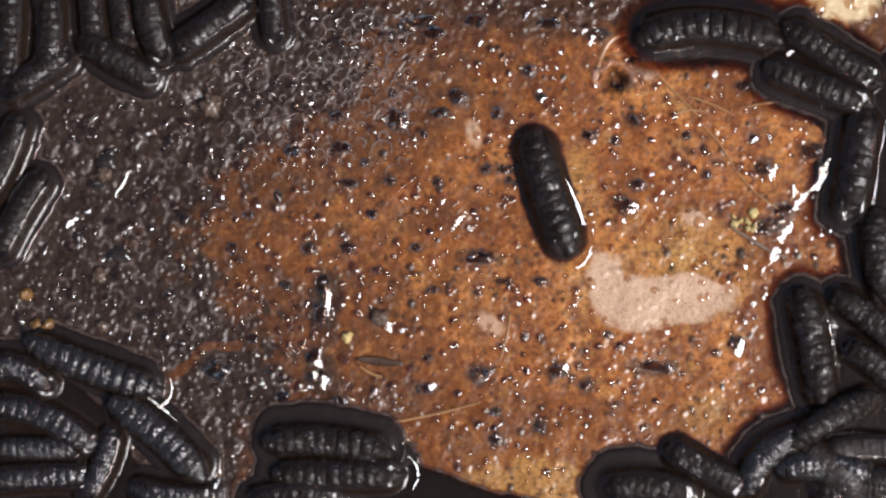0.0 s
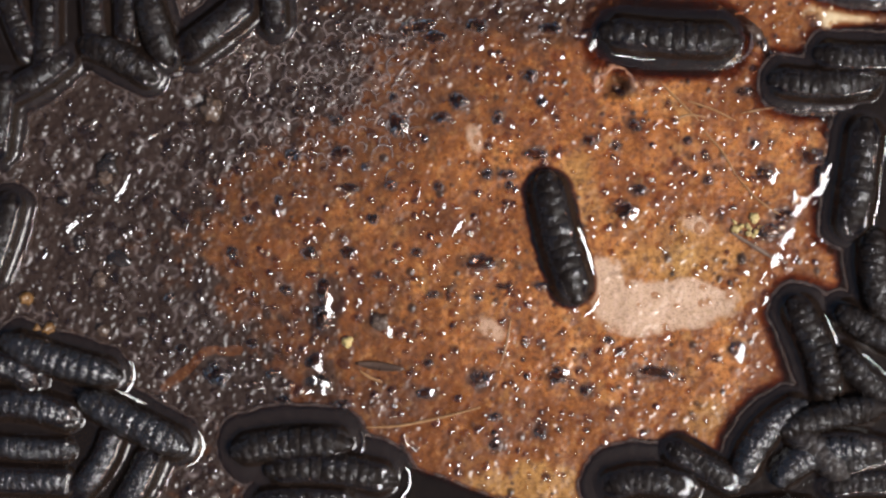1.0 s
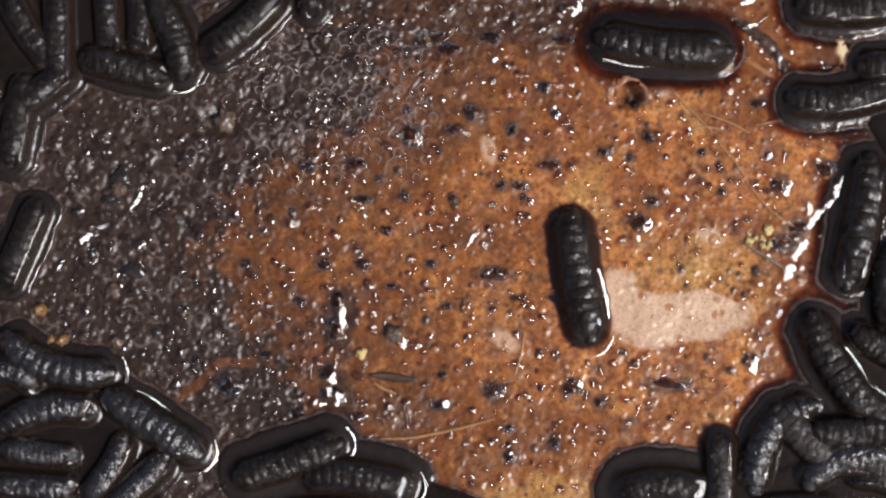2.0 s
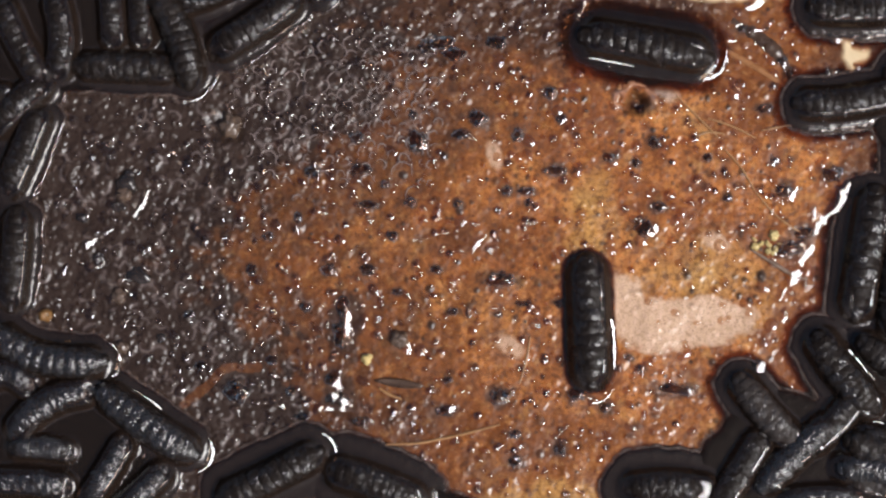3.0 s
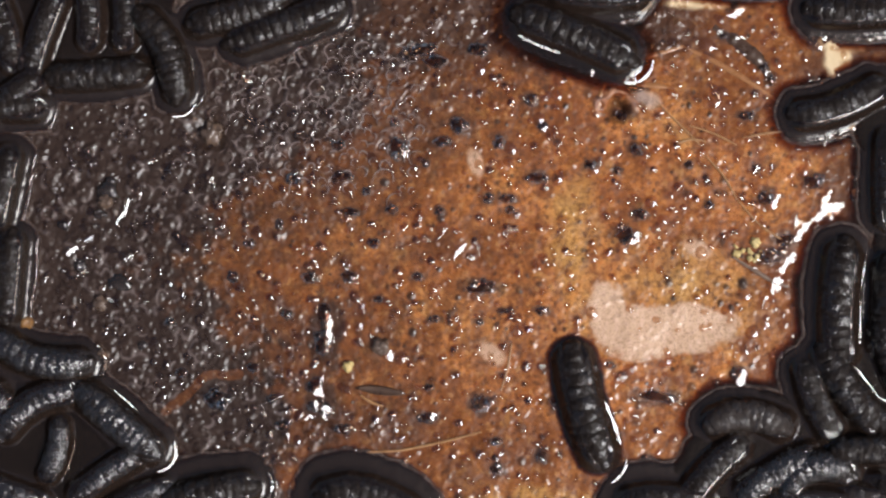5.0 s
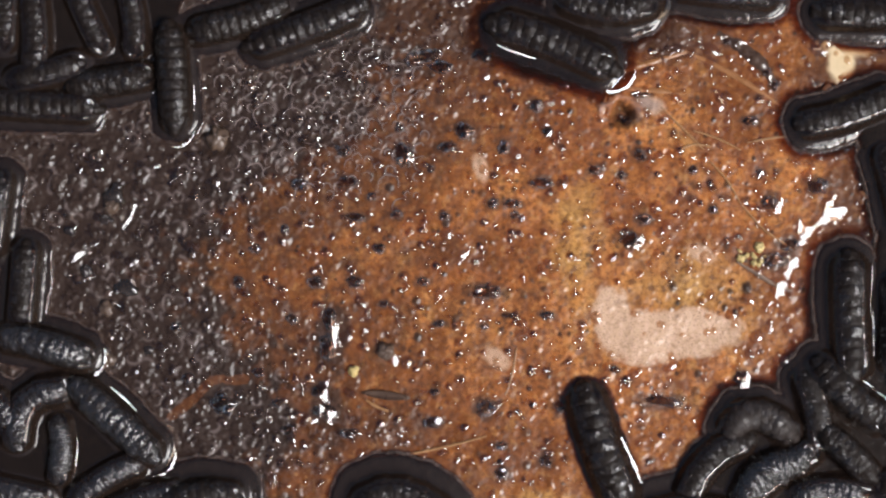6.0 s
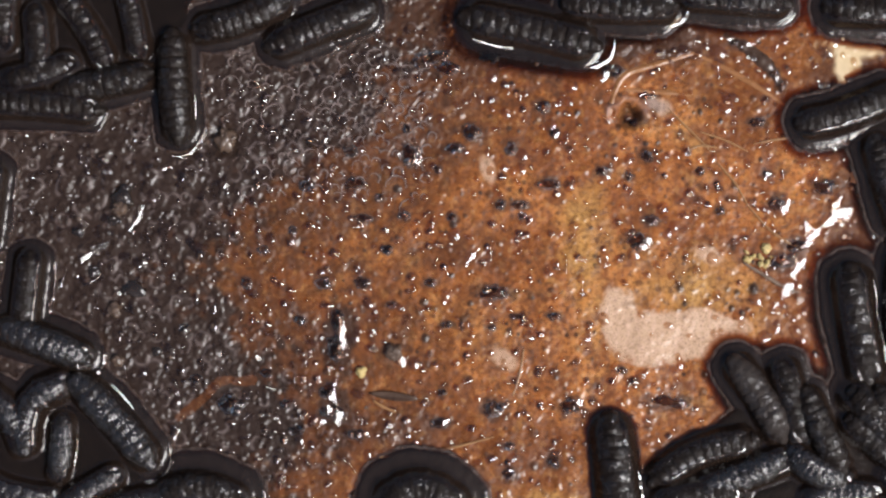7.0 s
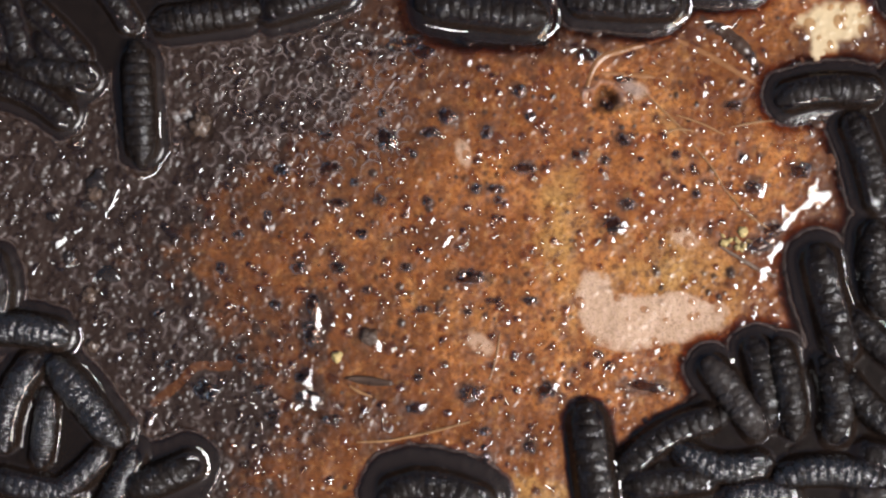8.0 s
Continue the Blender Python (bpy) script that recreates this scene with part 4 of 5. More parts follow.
def between(rows, t):
    """The body's three points at t, gliding through the rows."""
    rows = [rows[0]] + rows + [rows[-1]]
    for k in range(1, len(rows) - 2):
        a, b = rows[k], rows[k + 1]
        if t <= b[0] or k == len(rows) - 3:
            f = min(max((t - a[0]) / (b[0] - a[0]), 0), 1)
            out = []
            for c in range(1, 7):
                da = (b[c] - rows[k - 1][c]) / max(b[0] - rows[k - 1][0], 1e-6) * (b[0] - a[0]) * 0.8
                db = (rows[k + 2][c] - a[c]) / max(rows[k + 2][0] - a[0], 1e-6) * (b[0] - a[0]) * 0.8
                out.append((2 * f ** 3 - 3 * f * f + 1) * a[c] + (f ** 3 - 2 * f * f + f) * da + (3 * f * f - 2 * f ** 3) * b[c] + (f ** 3 - f * f) * db)
            return out


def spine(rows, t, parts, phase, inset=0.0):
    """Poses of the body's rings at t: a curve through head, middle and tail, with a slow crawling wave along it."""
    hx, hy, mx, my, tx, ty = between(rows, t)
    h, m, e = Vector((hx, hy)), Vector((mx, my)), Vector((tx, ty))
    c = 2 * m - 0.5 * (h + e)
    fine = [((1 - k / 60) ** 2) * h + 2 * (1 - k / 60) * (k / 60) * c + (k / 60) ** 2 * e for k in range(61)]
    run = [0.0]
    for p, q in zip(fine, fine[1:]):
        run.append(run[-1] + (q - p).length)
    out = []
    for i in range(parts):
        u = inset + (1 - 2 * inset) * (i + 0.5) / parts + 0.012 * math.sin(2 * math.pi * (1.3 * (i + 0.5) / parts - 0.9 * t) + phase)
        s = min(max(u, 0.01), 0.99) * run[-1]
        k = min(max(int(np.searchsorted(run, s)) - 1, 0), 59)
        f = (s - run[k]) / max(run[k + 1] - run[k], 1e-6)
        p, d = fine[k].lerp(fine[k + 1], f), fine[k + 1] - fine[k]
        out.append((p.x, p.y, math.degrees(math.atan2(d.y, d.x)), u))
    return out


def larva(width, lift, tone, film, rows, brims=(), label="black segmented larva lying in dark brown liquid"):
    """rows: seconds, then head, middle and tail in millimetres of the plan."""
    thing = tagged(new("larva"), label, "larva", "larvae feeding on the rind")
    phase, lift = len(MOVES) * 1.7, max(lift, -0.04)
    pieces = []
    for i in range(RINGS):
        ob = new("segment", SEGMENTS[tone, i])
        ob.parent, ob.scale = thing, (width * 1e-3, width * (1.0e-3 if film in ("lone", "wet") else 0.98e-3), width * 0.96e-3)
        pieces.append(ob)
    for i in range(POOLS):
        for me in FILMS[film][(i + len(MOVES)) % POOLS]:
            ob = new(me.name.split(".")[0], me)
            ob.parent, ob.scale = thing, (width * 1e-3, width * 1e-3, width * 1e-3)
            pieces.append(ob)
    # highlight strips: facets turned towards the sun so the flank glints
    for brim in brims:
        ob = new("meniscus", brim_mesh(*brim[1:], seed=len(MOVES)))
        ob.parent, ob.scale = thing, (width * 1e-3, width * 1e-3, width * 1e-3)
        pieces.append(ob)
    MOVES.append((thing, pieces, [b[0] for b in brims], width, lift, rows, phase))
    return thing


def key_larva(thing, pieces, brims, width, lift, rows, phase):
    times = [k * 0.5 for k in range(17)]
    layers = (len(pieces) - RINGS - len(brims)) // POOLS
    roots, tracks = [], [[] for _ in pieces]
    for t in times:
        body = spine(rows, t, RINGS, phase)
        pools = spine(rows, t, POOLS, phase, 0.15)
        x, y, turn, _ = body[RINGS // 2]
        root = pose(x * 1e-3, y * 1e-3, 0, 0, 0, turn)
        roots.append((t, root))
        back = root.inverted()
        for i, (px, py, a, u) in enumerate(body):
            roll = 6 * math.sin(phase + i * 0.8 + t) + 9 * math.sin(phase * 3 + i * 2.9)
            z = width * (0.24 + lift + 0.05 * math.sin(2 * math.pi * (1.3 * u - 0.9 * t) + phase))
            tracks[i].append((t, back @ pose(px * 1e-3, py * 1e-3, z * 1e-3, roll, 0, a)))
        for i, (px, py, a, u) in enumerate(pools):
            for b in range(layers):
                z = 0.29 - 0.062 * width - 0.035 * b + 0.002 * (i % 3) + 0.001 * (phase % 7)
                tracks[RINGS + layers * i + b].append((t, back @ pose(px * 1e-3, py * 1e-3, z * 1e-3, 0, 0, a)))
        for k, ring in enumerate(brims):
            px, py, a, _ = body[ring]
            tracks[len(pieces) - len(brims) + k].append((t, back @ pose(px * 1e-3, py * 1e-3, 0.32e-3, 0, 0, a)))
    walk(thing, roots)
    for ob, track in zip(pieces, tracks):
        walk(ob, track)


larva(1.80, 0, 0, "lone", [(0, 7.70, 10.65, 9.20, 5.15, 11.20, -0.45), (0.5, 7.65, 9.25, 9.25, 3.91, 11.55, -2.24), (1, 8.82, 7.39, 10.13, 1.59, 11.85, -4.20), (1.5, 9.34, 6.66, 10.25, 1.06, 11.97, -5.18), (3, 10.80, 1.67, 11.12, -4.23, 11.28, -10.47), (3.5, 10.86, 0.15, 10.98, -5.79, 10.90, -11.93), (4, 11.33, -1.80, 11.50, -7.68, 12.37, -14.02), (4.5, 11.08, -3.95, 11.79, -9.78, 13.56, -15.41), (6, 11.75, -8.83, 13.36, -14.19, 15.78, -20.19), (6.5, 13.08, -10.65, 14.25, -16.06, 15.11, -21.83), (7, 13.43, -11.47, 14.14, -16.89, 14.55, -22.91), (8, 13.40, -11.84, 14.19, -17.75, 14.89, -23.50)], brims=[(8, "side", -1.6, 0.9, 0.34, 42, 17.5), (11, "end", 0, 70, 0.2, 42, 17.5)], label="single black segmented larva crawling over the bare brown rind")
larva(1.67, 0, 0, "wet", [(0, 16.90, 18.15, 22.30, 19.65, 30.05, 18.30), (1, 13.70, 19.74, 19.69, 19.00, 26.19, 18.91), (1.5, 12.80, 20.15, 18.80, 18.97, 25.30, 19.19), (3, 10.20, 20.89, 15.94, 19.91, 22.19, 18.77), (3.5, 8.40, 21.29, 14.39, 20.51, 20.78, 19.04), (4.5, 7.09, 23.38, 12.34, 21.40, 18.08, 19.02), (6, 3.09, 23.10, 8.95, 21.36, 15.12, 18.51), (6.5, 1.63, 23.30, 7.90, 21.95, 14.03, 19.66), (7, 0.03, 23.74, 6.31, 22.50, 12.68, 21.00), (8, -1.53, 23.54, 4.23, 22.69, 9.98, 22.18)], brims=[(11, "end", -80, 25, 0.30, -18, 17.5), (3, "side", -1.4, 1.0, -0.16, -18, 17.5)])
larva(1.49, 0, 0, "shore", [(0, 28.30, 16.30, 33.05, 14.30, 38.05, 12.55), (1, 28.79, 15.52, 33.69, 14.93, 38.69, 15.54), (1.5, 28.96, 15.10, 33.55, 14.51, 38.55, 15.87), (3, 29.04, 14.95, 33.68, 14.96, 38.42, 16.07), (3.5, 29.48, 14.57, 33.87, 14.49, 38.85, 15.75), (4.5, 29.97, 14.87, 34.06, 15.09, 38.54, 17.50), (6, 30.25, 14.23, 34.25, 14.74, 39.51, 16.90), (7, 29.75, 14.35, 33.92, 15.00, 39.18, 17.27), (8, 30.33, 14.51, 34.24, 15.75, 39.74, 15.35)])
larva(1.44, 0, 0, "shore", [(0, 30.05, 20.05, 33.80, 17.30, 38.80, 14.55), (1, 32.69, 17.78, 36.68, 17.28, 41.68, 17.54), (1.5, 34.05, 17.71, 38.04, 17.87, 43.04, 18.13), (3, 36.92, 17.56, 40.92, 17.08, 45.91, 16.59), (8, 46.75, 17.24, 50.75, 16.74, 55.75, 16.23)])
larva(1.52, 0, 0, "shore", [(0, 34.80, 26.55, 38.80, 25.80, 44.80, 26.05), (1, 32.67, 25.52, 36.67, 24.53, 42.66, 25.04), (1.5, 29.78, 23.59, 34.03, 22.70, 39.53, 23.52), (3, 30.17, 23.44, 34.41, 23.15, 39.90, 23.56), (4.5, 31.29, 23.86, 35.53, 23.47, 41.51, 24.09), (6, 31.98, 24.05, 36.24, 23.86, 42.25, 23.91), (7, 32.40, 24.54, 36.67, 24.29, 42.19, 24.30), (8, 40.25, 24.25, 44.25, 24.00, 49.75, 23.74)])
larva(1.76, 0, 0, "shore", [(0, 37.15, 12.30, 36.40, 7.55, 35.55, 2.45), (1, 37.19, 11.94, 36.46, 6.79, 35.72, 1.44), (1.5, 36.46, 11.12, 35.67, 5.12, 34.19, -1.13), (3, 36.35, 7.58, 35.37, 1.58, 34.39, -4.51), (3.5, 36.64, 6.76, 35.51, 0.77, 34.83, -5.22), (4.5, 35.59, 4.27, 34.37, -1.47, 34.64, -7.71), (6, 35.27, 3.02, 35.28, -2.64, 35.69, -8.65), (6.5, 35.28, 2.79, 35.14, -2.48, 35.80, -8.49), (7, 34.69, 1.96, 35.30, -3.06, 36.46, -8.83), (8, 33.82, 2.15, 34.82, -2.51, 36.46, -8.26)], brims=[(7, "side", -1.6, 1.8, 0.14, 46, 14.7), (2, "side", -0.8, 0.9, 0.12, 46, 14.7)])
larva(1.44, 0.4, 0, "shore", [(0, 38.20, 3.55, 38.05, -0.20, 39.30, -4.95), (1.5, 38.08, 1.63, 37.69, -1.37, 38.60, -6.36), (3, 38.46, 3.09, 37.97, -0.91, 37.73, -5.90), (4.5, 38.69, 3.03, 38.71, -1.46, 38.12, -6.45), (6, 39.53, 1.13, 39.54, -2.88, 39.04, -7.89), (7, 39.45, 3.72, 39.31, -0.80, 39.32, -6.32), (8, 39.13, 3.99, 38.82, 0.49, 39.82, -4.26)])
larva(1.52, 0, 0, "shore", [(0, 43.80, 11.05, 43.80, 6.55, 43.80, 1.05), (3, 39.19, 11.58, 39.20, 7.58, 39.21, 2.59), (4.5, 39.45, 13.51, 38.82, 9.02, 38.69, 4.53), (6, 38.26, 12.04, 39.37, 8.64, 40.38, 4.13), (7, 36.93, 13.00, 38.04, 9.24, 39.45, 4.72), (8, 36.74, 13.50, 38.23, 10.00, 39.48, 4.99)])
larva(1.61, 0.2, 0, "shore", [(0, 31.40, -3.35, 32.40, -7.95, 33.40, -13.70), (1, 30.48, -3.86, 32.74, -7.96, 34.00, -12.95), (1.5, 31.00, -3.28, 33.01, -8.38, 36.87, -14.11), (3, 31.09, -5.32, 33.10, -8.66, 36.50, -12.40), (3.5, 31.44, -5.88, 34.04, -8.71, 37.94, -12.44), (4.5, 33.38, -5.47, 35.64, -9.95, 38.90, -13.93), (6, 32.28, -6.65, 35.29, -9.90, 38.80, -12.40), (7, 34.70, -9.33, 36.96, -11.59, 39.23, -14.85), (8, 34.31, -8.01, 35.61, -11.01, 35.31, -15.02)], brims=[(6, "side", -1.8, 1.2, 0.15, 9, 14.7)])
larva(1.35, 0.5, 0, "shore", [(0, 34.30, -3.95, 37.40, -6.05, 40.55, -8.95), (1.5, 34.85, -5.12, 37.35, -6.87, 40.85, -8.11), (3, 34.74, -5.91, 37.59, -8.15, 40.74, -10.89), (4.5, 37.62, -3.96, 38.88, -7.44, 40.88, -10.93), (6, 39.04, -2.88, 39.79, -6.39, 40.55, -10.39), (7, 36.96, -9.08, 38.32, -11.94, 39.98, -15.35), (8, 36.21, -9.51, 38.46, -12.27, 41.21, -14.52)])
larva(1.35, 0.2, 0, "shore", [(0, 35.55, -8.45, 37.90, -10.05, 40.80, -12.45), (1.5, 34.61, -8.87, 36.71, -11.37, 39.62, -13.61), (3, 34.76, -14.15, 37.26, -14.99, 40.51, -15.63), (4.5, 35.90, -11.20, 38.15, -12.69, 41.14, -14.42), (6, 36.29, -10.15, 38.40, -11.90, 40.81, -13.40), (7, 34.46, -11.59, 36.82, -13.85, 39.98, -16.35), (8, 36.72, -4.01, 38.97, -6.26, 41.97, -8.77)], brims=[(5, "side", -1.2, 1.2, 0.12, 5, 14.7)])
larva(1.35, 0.5, 0, "shore", [(0, 30.70, -17.35, 33.80, -14.85, 38.30, -12.85), (1.5, 29.38, -15.13, 33.37, -14.12, 39.12, -13.61), (3, 33.51, -14.65, 36.26, -15.39, 40.01, -15.98), (4.5, 34.41, -15.69, 37.40, -14.93, 41.39, -13.92), (6, 32.54, -12.66, 34.90, -14.66, 37.56, -17.41), (7, 30.59, -9.09, 32.30, -13.10, 34.31, -16.86), (8, 30.31, -6.26, 31.31, -10.76, 31.80, -15.16)])
larva(1.40, 0, 0, "lone", [(0, 19.70, -17.20, 22.70, -19.20, 26.70, -21.20), (1, 19.86, -16.88, 22.37, -18.37, 26.02, -20.46), (1.5, 21.23, -15.30, 22.39, -18.40, 23.55, -22.14), (3, 26.52, -14.17, 24.63, -17.17, 22.30, -20.92), (4.5, 26.43, -14.37, 24.09, -16.87, 21.21, -19.73), (6, 27.03, -13.67, 23.03, -15.53, 20.78, -19.69), (7, 26.93, -13.86, 21.56, -14.77, 17.05, -17.79), (8, 26.30, -13.01, 20.60, -14.65, 16.29, -18.65)])
larva(1.44, 0.25, 1, "shore", [(0, 31.80, -17.45, 34.30, -19.45, 37.30, -21.95), (1.5, 29.63, -13.88, 32.13, -16.37, 35.13, -18.86), (3, 24.11, -9.18, 26.62, -12.42, 29.42, -15.16), (3.5, 24.36, -9.09, 26.97, -12.23, 29.72, -14.21), (4.5, 22.58, -12.49, 26.27, -12.08, 30.27, -13.36), (6, 24.68, -13.67, 26.78, -11.51, 30.54, -13.66), (6.5, 25.62, -9.02, 28.04, -11.77, 30.80, -14.02), (7, 24.06, -6.34, 26.78, -9.95, 28.94, -13.86), (8, 23.96, -8.00, 26.31, -11.00, 28.95, -14.76)], label="grey-brown larva half out of the dark liquid")
larva(1.44, 0.1, 2, "shore", [(0, 27.05, -21.45, 28.30, -18.20, 32.05, -16.20), (1, 26.27, -20.21, 28.01, -15.96, 32.00, -13.05), (1.5, 26.39, -20.63, 26.73, -14.39, 31.37, -11.98), (3, 26.04, -19.41, 29.02, -16.16, 32.76, -12.91), (4.5, 25.70, -19.46, 28.93, -17.21, 32.92, -15.45), (6, 26.29, -18.93, 29.04, -16.52, 32.54, -14.41), (7, 21.17, -18.13, 25.93, -16.62, 29.94, -14.86), (8, 21.45, -15.50, 25.20, -17.51, 29.95, -16.86)])
larva(1.48, 0.2, 2, "shore", [(0, 29.30, -19.45, 33.30, -19.05, 38.05, -20.05), (1.5, 29.89, -20.63, 32.13, -17.12, 38.38, -16.46), (3, 33.02, -17.40, 36.02, -17.29, 39.52, -18.38), (4.5, 31.93, -18.19, 34.67, -16.44, 38.16, -18.17), (6, 25.79, -20.18, 27.79, -16.52, 32.05, -15.91), (7, 29.44, -14.61, 31.70, -16.36, 34.71, -17.61), (8, 30.20, -18.86, 34.20, -17.77, 40.21, -18.87)])
larva(1.53, 0, 0, "flood", [(0, 14.30, -21.15, 18.30, -20.85, 22.05, -22.00), (1.5, 14.40, -20.46, 17.65, -19.46, 22.15, -20.19), (3, 14.55, -19.25, 18.30, -18.84, 22.04, -19.48), (4.5, 14.97, -19.55, 18.21, -19.04, 22.21, -19.77), (6, 17.78, -20.74, 20.78, -19.99, 24.79, -20.48), (7, 17.65, -19.44, 21.17, -18.68, 25.18, -18.43), (8, 16.94, -19.15, 20.69, -18.80, 24.70, -18.31)])
larva(1.35, 0, 2, "shore", [(0, 25.80, -24.20, 29.80, -23.70, 33.80, -23.95), (1.5, 25.15, -22.64, 28.65, -21.88, 32.64, -22.12), (3, 28.04, -20.41, 31.53, -19.90, 35.53, -20.14), (4.5, 27.20, -20.70, 31.19, -20.19, 35.18, -20.43), (6, 30.30, -18.92, 33.80, -18.16, 37.31, -18.91), (7, 30.70, -19.37, 33.71, -18.37, 37.73, -18.61), (8, 25.70, -20.51, 28.70, -19.66, 32.20, -20.52)])
larva(1.44, 0, 0, "shore", [(0, 35.80, -20.95, 38.80, -20.45, 42.80, -21.45), (3, 30.02, -15.41, 33.01, -12.90, 35.00, -9.90), (4.5, 31.64, -7.47, 32.65, -10.46, 35.15, -13.44), (6, 31.28, -7.90, 32.29, -10.90, 32.79, -14.41), (7, 28.68, -6.83, 29.69, -10.34, 30.70, -14.36), (8, 28.21, -6.25, 29.21, -10.26, 29.70, -14.26)])
larva(1.52, 0.2, 0, "flood", [(0, -16.10, -17.20, -10.60, -16.85, -4.45, -18.05), (1, -18.81, -17.65, -13.61, -16.64, -7.97, -16.78), (1.5, -19.08, -18.10, -14.24, -16.99, -8.94, -15.57), (3, -21.65, -20.29, -16.91, -18.13, -12.17, -15.62), (3.5, -23.65, -19.87, -18.42, -18.20, -12.84, -15.59), (4.5, -25.19, -20.38, -19.95, -18.72, -14.97, -17.70), (6, -26.04, -20.26, -22.03, -18.75, -18.28, -19.25), (7, -26.25, -18.95, -22.74, -18.04, -18.98, -19.44), (8, -27.08, -19.46, -24.08, -18.46, -21.08, -17.11)], brims=[(11, "end", -60, 40, 0.22, -42, 19.5)])
larva(1.61, 0, 0, "flood", [(0, -15.20, -19.85, -9.95, -19.85, -3.10, -19.85), (1, -15.71, -19.14, -9.96, -18.93, -3.81, -20.27), (1.5, -14.33, -19.09, -9.84, -18.57, -3.94, -19.46), (3, -11.67, -17.52, -7.82, -18.61, -3.42, -20.49), (3.5, -12.03, -18.58, -8.44, -17.97, -3.05, -19.45), (4.5, -12.47, -19.84, -8.73, -18.68, -2.98, -21.06), (6, -8.26, -20.23, -4.76, -18.57, -0.25, -20.72), (7, -6.43, -19.42, -3.17, -18.01, 0.09, -19.67), (8, -4.57, -20.73, -0.72, -19.13, 5.18, -20.99)], brims=[(11, "end", -50, 60, 0.16, -10, 19.5)])
larva(1.40, 0, 0, "pile", [(0, -17.20, -22.45, -13.20, -21.70, -8.70, -22.45), (1.5, -16.32, -22.24, -11.83, -21.73, -7.33, -22.22), (3, -12.90, -22.27, -8.91, -22.01, -4.91, -22.99), (8, -8.33, -25.73, -3.33, -25.48, 0.68, -25.74)])
larva(1.52, 0.3, 2, "pile", [(0, -36.80, -7.85, -31.20, -10.35, -24.95, -12.45), (1, -38.96, -7.50, -33.71, -9.49, -28.31, -10.83), (1.5, -39.34, -6.55, -35.09, -9.54, -29.44, -10.13), (3, -41.41, -4.87, -37.16, -7.70, -31.17, -7.83), (3.5, -40.91, -5.70, -36.51, -8.18, -30.42, -8.16), (4.5, -39.95, -4.72, -36.20, -7.95, -30.47, -7.43), (6, -39.83, -4.61, -35.42, -5.50, -31.42, -6.90), (6.5, -40.21, -4.03, -36.19, -5.12, -31.92, -6.62), (7, -40.58, -3.81, -36.56, -5.06, -32.29, -6.91), (8, -41.33, -5.68, -36.57, -5.19, -32.07, -6.19)], brims=[(11, "end", -60, 50, 0.16, -6, 20.4)])
larva(1.57, 0.4, 2, "pile", [(0, -29.45, -13.20, -25.20, -16.05, -20.95, -20.35), (1, -31.96, -12.48, -27.61, -14.67, -22.20, -17.31), (1.5, -30.84, -11.78, -26.74, -14.12, -21.93, -17.25), (3, -31.91, -10.33, -28.31, -13.17, -23.00, -16.45), (3.5, -31.42, -10.06, -27.91, -13.39, -23.16, -17.37), (4.5, -31.61, -10.08, -28.60, -12.76, -24.45, -15.89), (6, -33.22, -8.75, -29.41, -12.10, -25.54, -15.75), (6.5, -33.93, -8.88, -30.26, -12.23, -26.39, -15.89), (7, -33.95, -8.17, -30.13, -12.03, -26.76, -16.19), (8, -33.58, -7.94, -30.83, -11.30, -27.58, -15.45)], brims=[(11, "end", -50, 70, 0.2, 18, 20.4), (4, "side", -1.0, 1.2, 0.13, 18, 20.4)])
larva(1.48, 0, 2, "pile", [(0, -40.20, -13.95, -35.20, -14.70, -29.95, -18.20), (1, -41.20, -13.60, -36.70, -13.34, -31.80, -14.83), (1.5, -40.33, -14.30, -36.08, -13.04, -31.58, -14.28), (3, -39.64, -14.85, -36.65, -11.69, -32.16, -10.68), (4.5, -39.67, -14.20, -35.94, -11.29, -31.46, -10.18), (6, -38.06, -15.02, -37.22, -10.61, -33.07, -9.50), (7, -38.15, -15.35, -37.56, -10.53, -33.79, -8.92), (8, -37.94, -16.19, -37.23, -11.44, -34.58, -7.69)])
larva(1.14, 0.2, 2, "pile", [(0, -39.70, -17.45, -35.70, -17.55, -30.95, -17.55), (1.5, -40.32, -16.55, -36.57, -17.04, -32.82, -17.13), (3, -39.88, -15.60, -37.14, -15.59, -34.39, -16.08), (3.5, -39.38, -15.92, -36.89, -15.92, -34.39, -15.91), (4.5, -34.29, -13.08, -34.18, -15.17, -35.27, -17.57), (6, -34.71, -11.91, -34.21, -14.61, -34.81, -17.77), (7, -34.94, -11.83, -34.94, -14.44, -35.54, -17.35), (8, -34.08, -10.69, -34.23, -13.94, -34.84, -17.60)], brims=[(6, "side", -1.5, 1.5, 0.14, 66, 20.4)])
larva(1.40, 0, 2, "pile", [(0, -40.20, -20.45, -35.45, -20.05, -30.70, -20.05), (1.5, -40.81, -19.55, -37.06, -19.94, -33.07, -20.13), (3, -41.87, -18.60, -38.13, -18.69, -34.38, -19.18), (4.5, -41.66, -17.69, -38.16, -19.08, -34.66, -20.41), (6, -41.82, -17.53, -38.81, -18.43, -34.80, -19.27), (7, -42.06, -17.06, -39.05, -18.56, -35.04, -19.06), (8, -38.84, -18.29, -35.09, -19.30, -30.84, -19.80)])
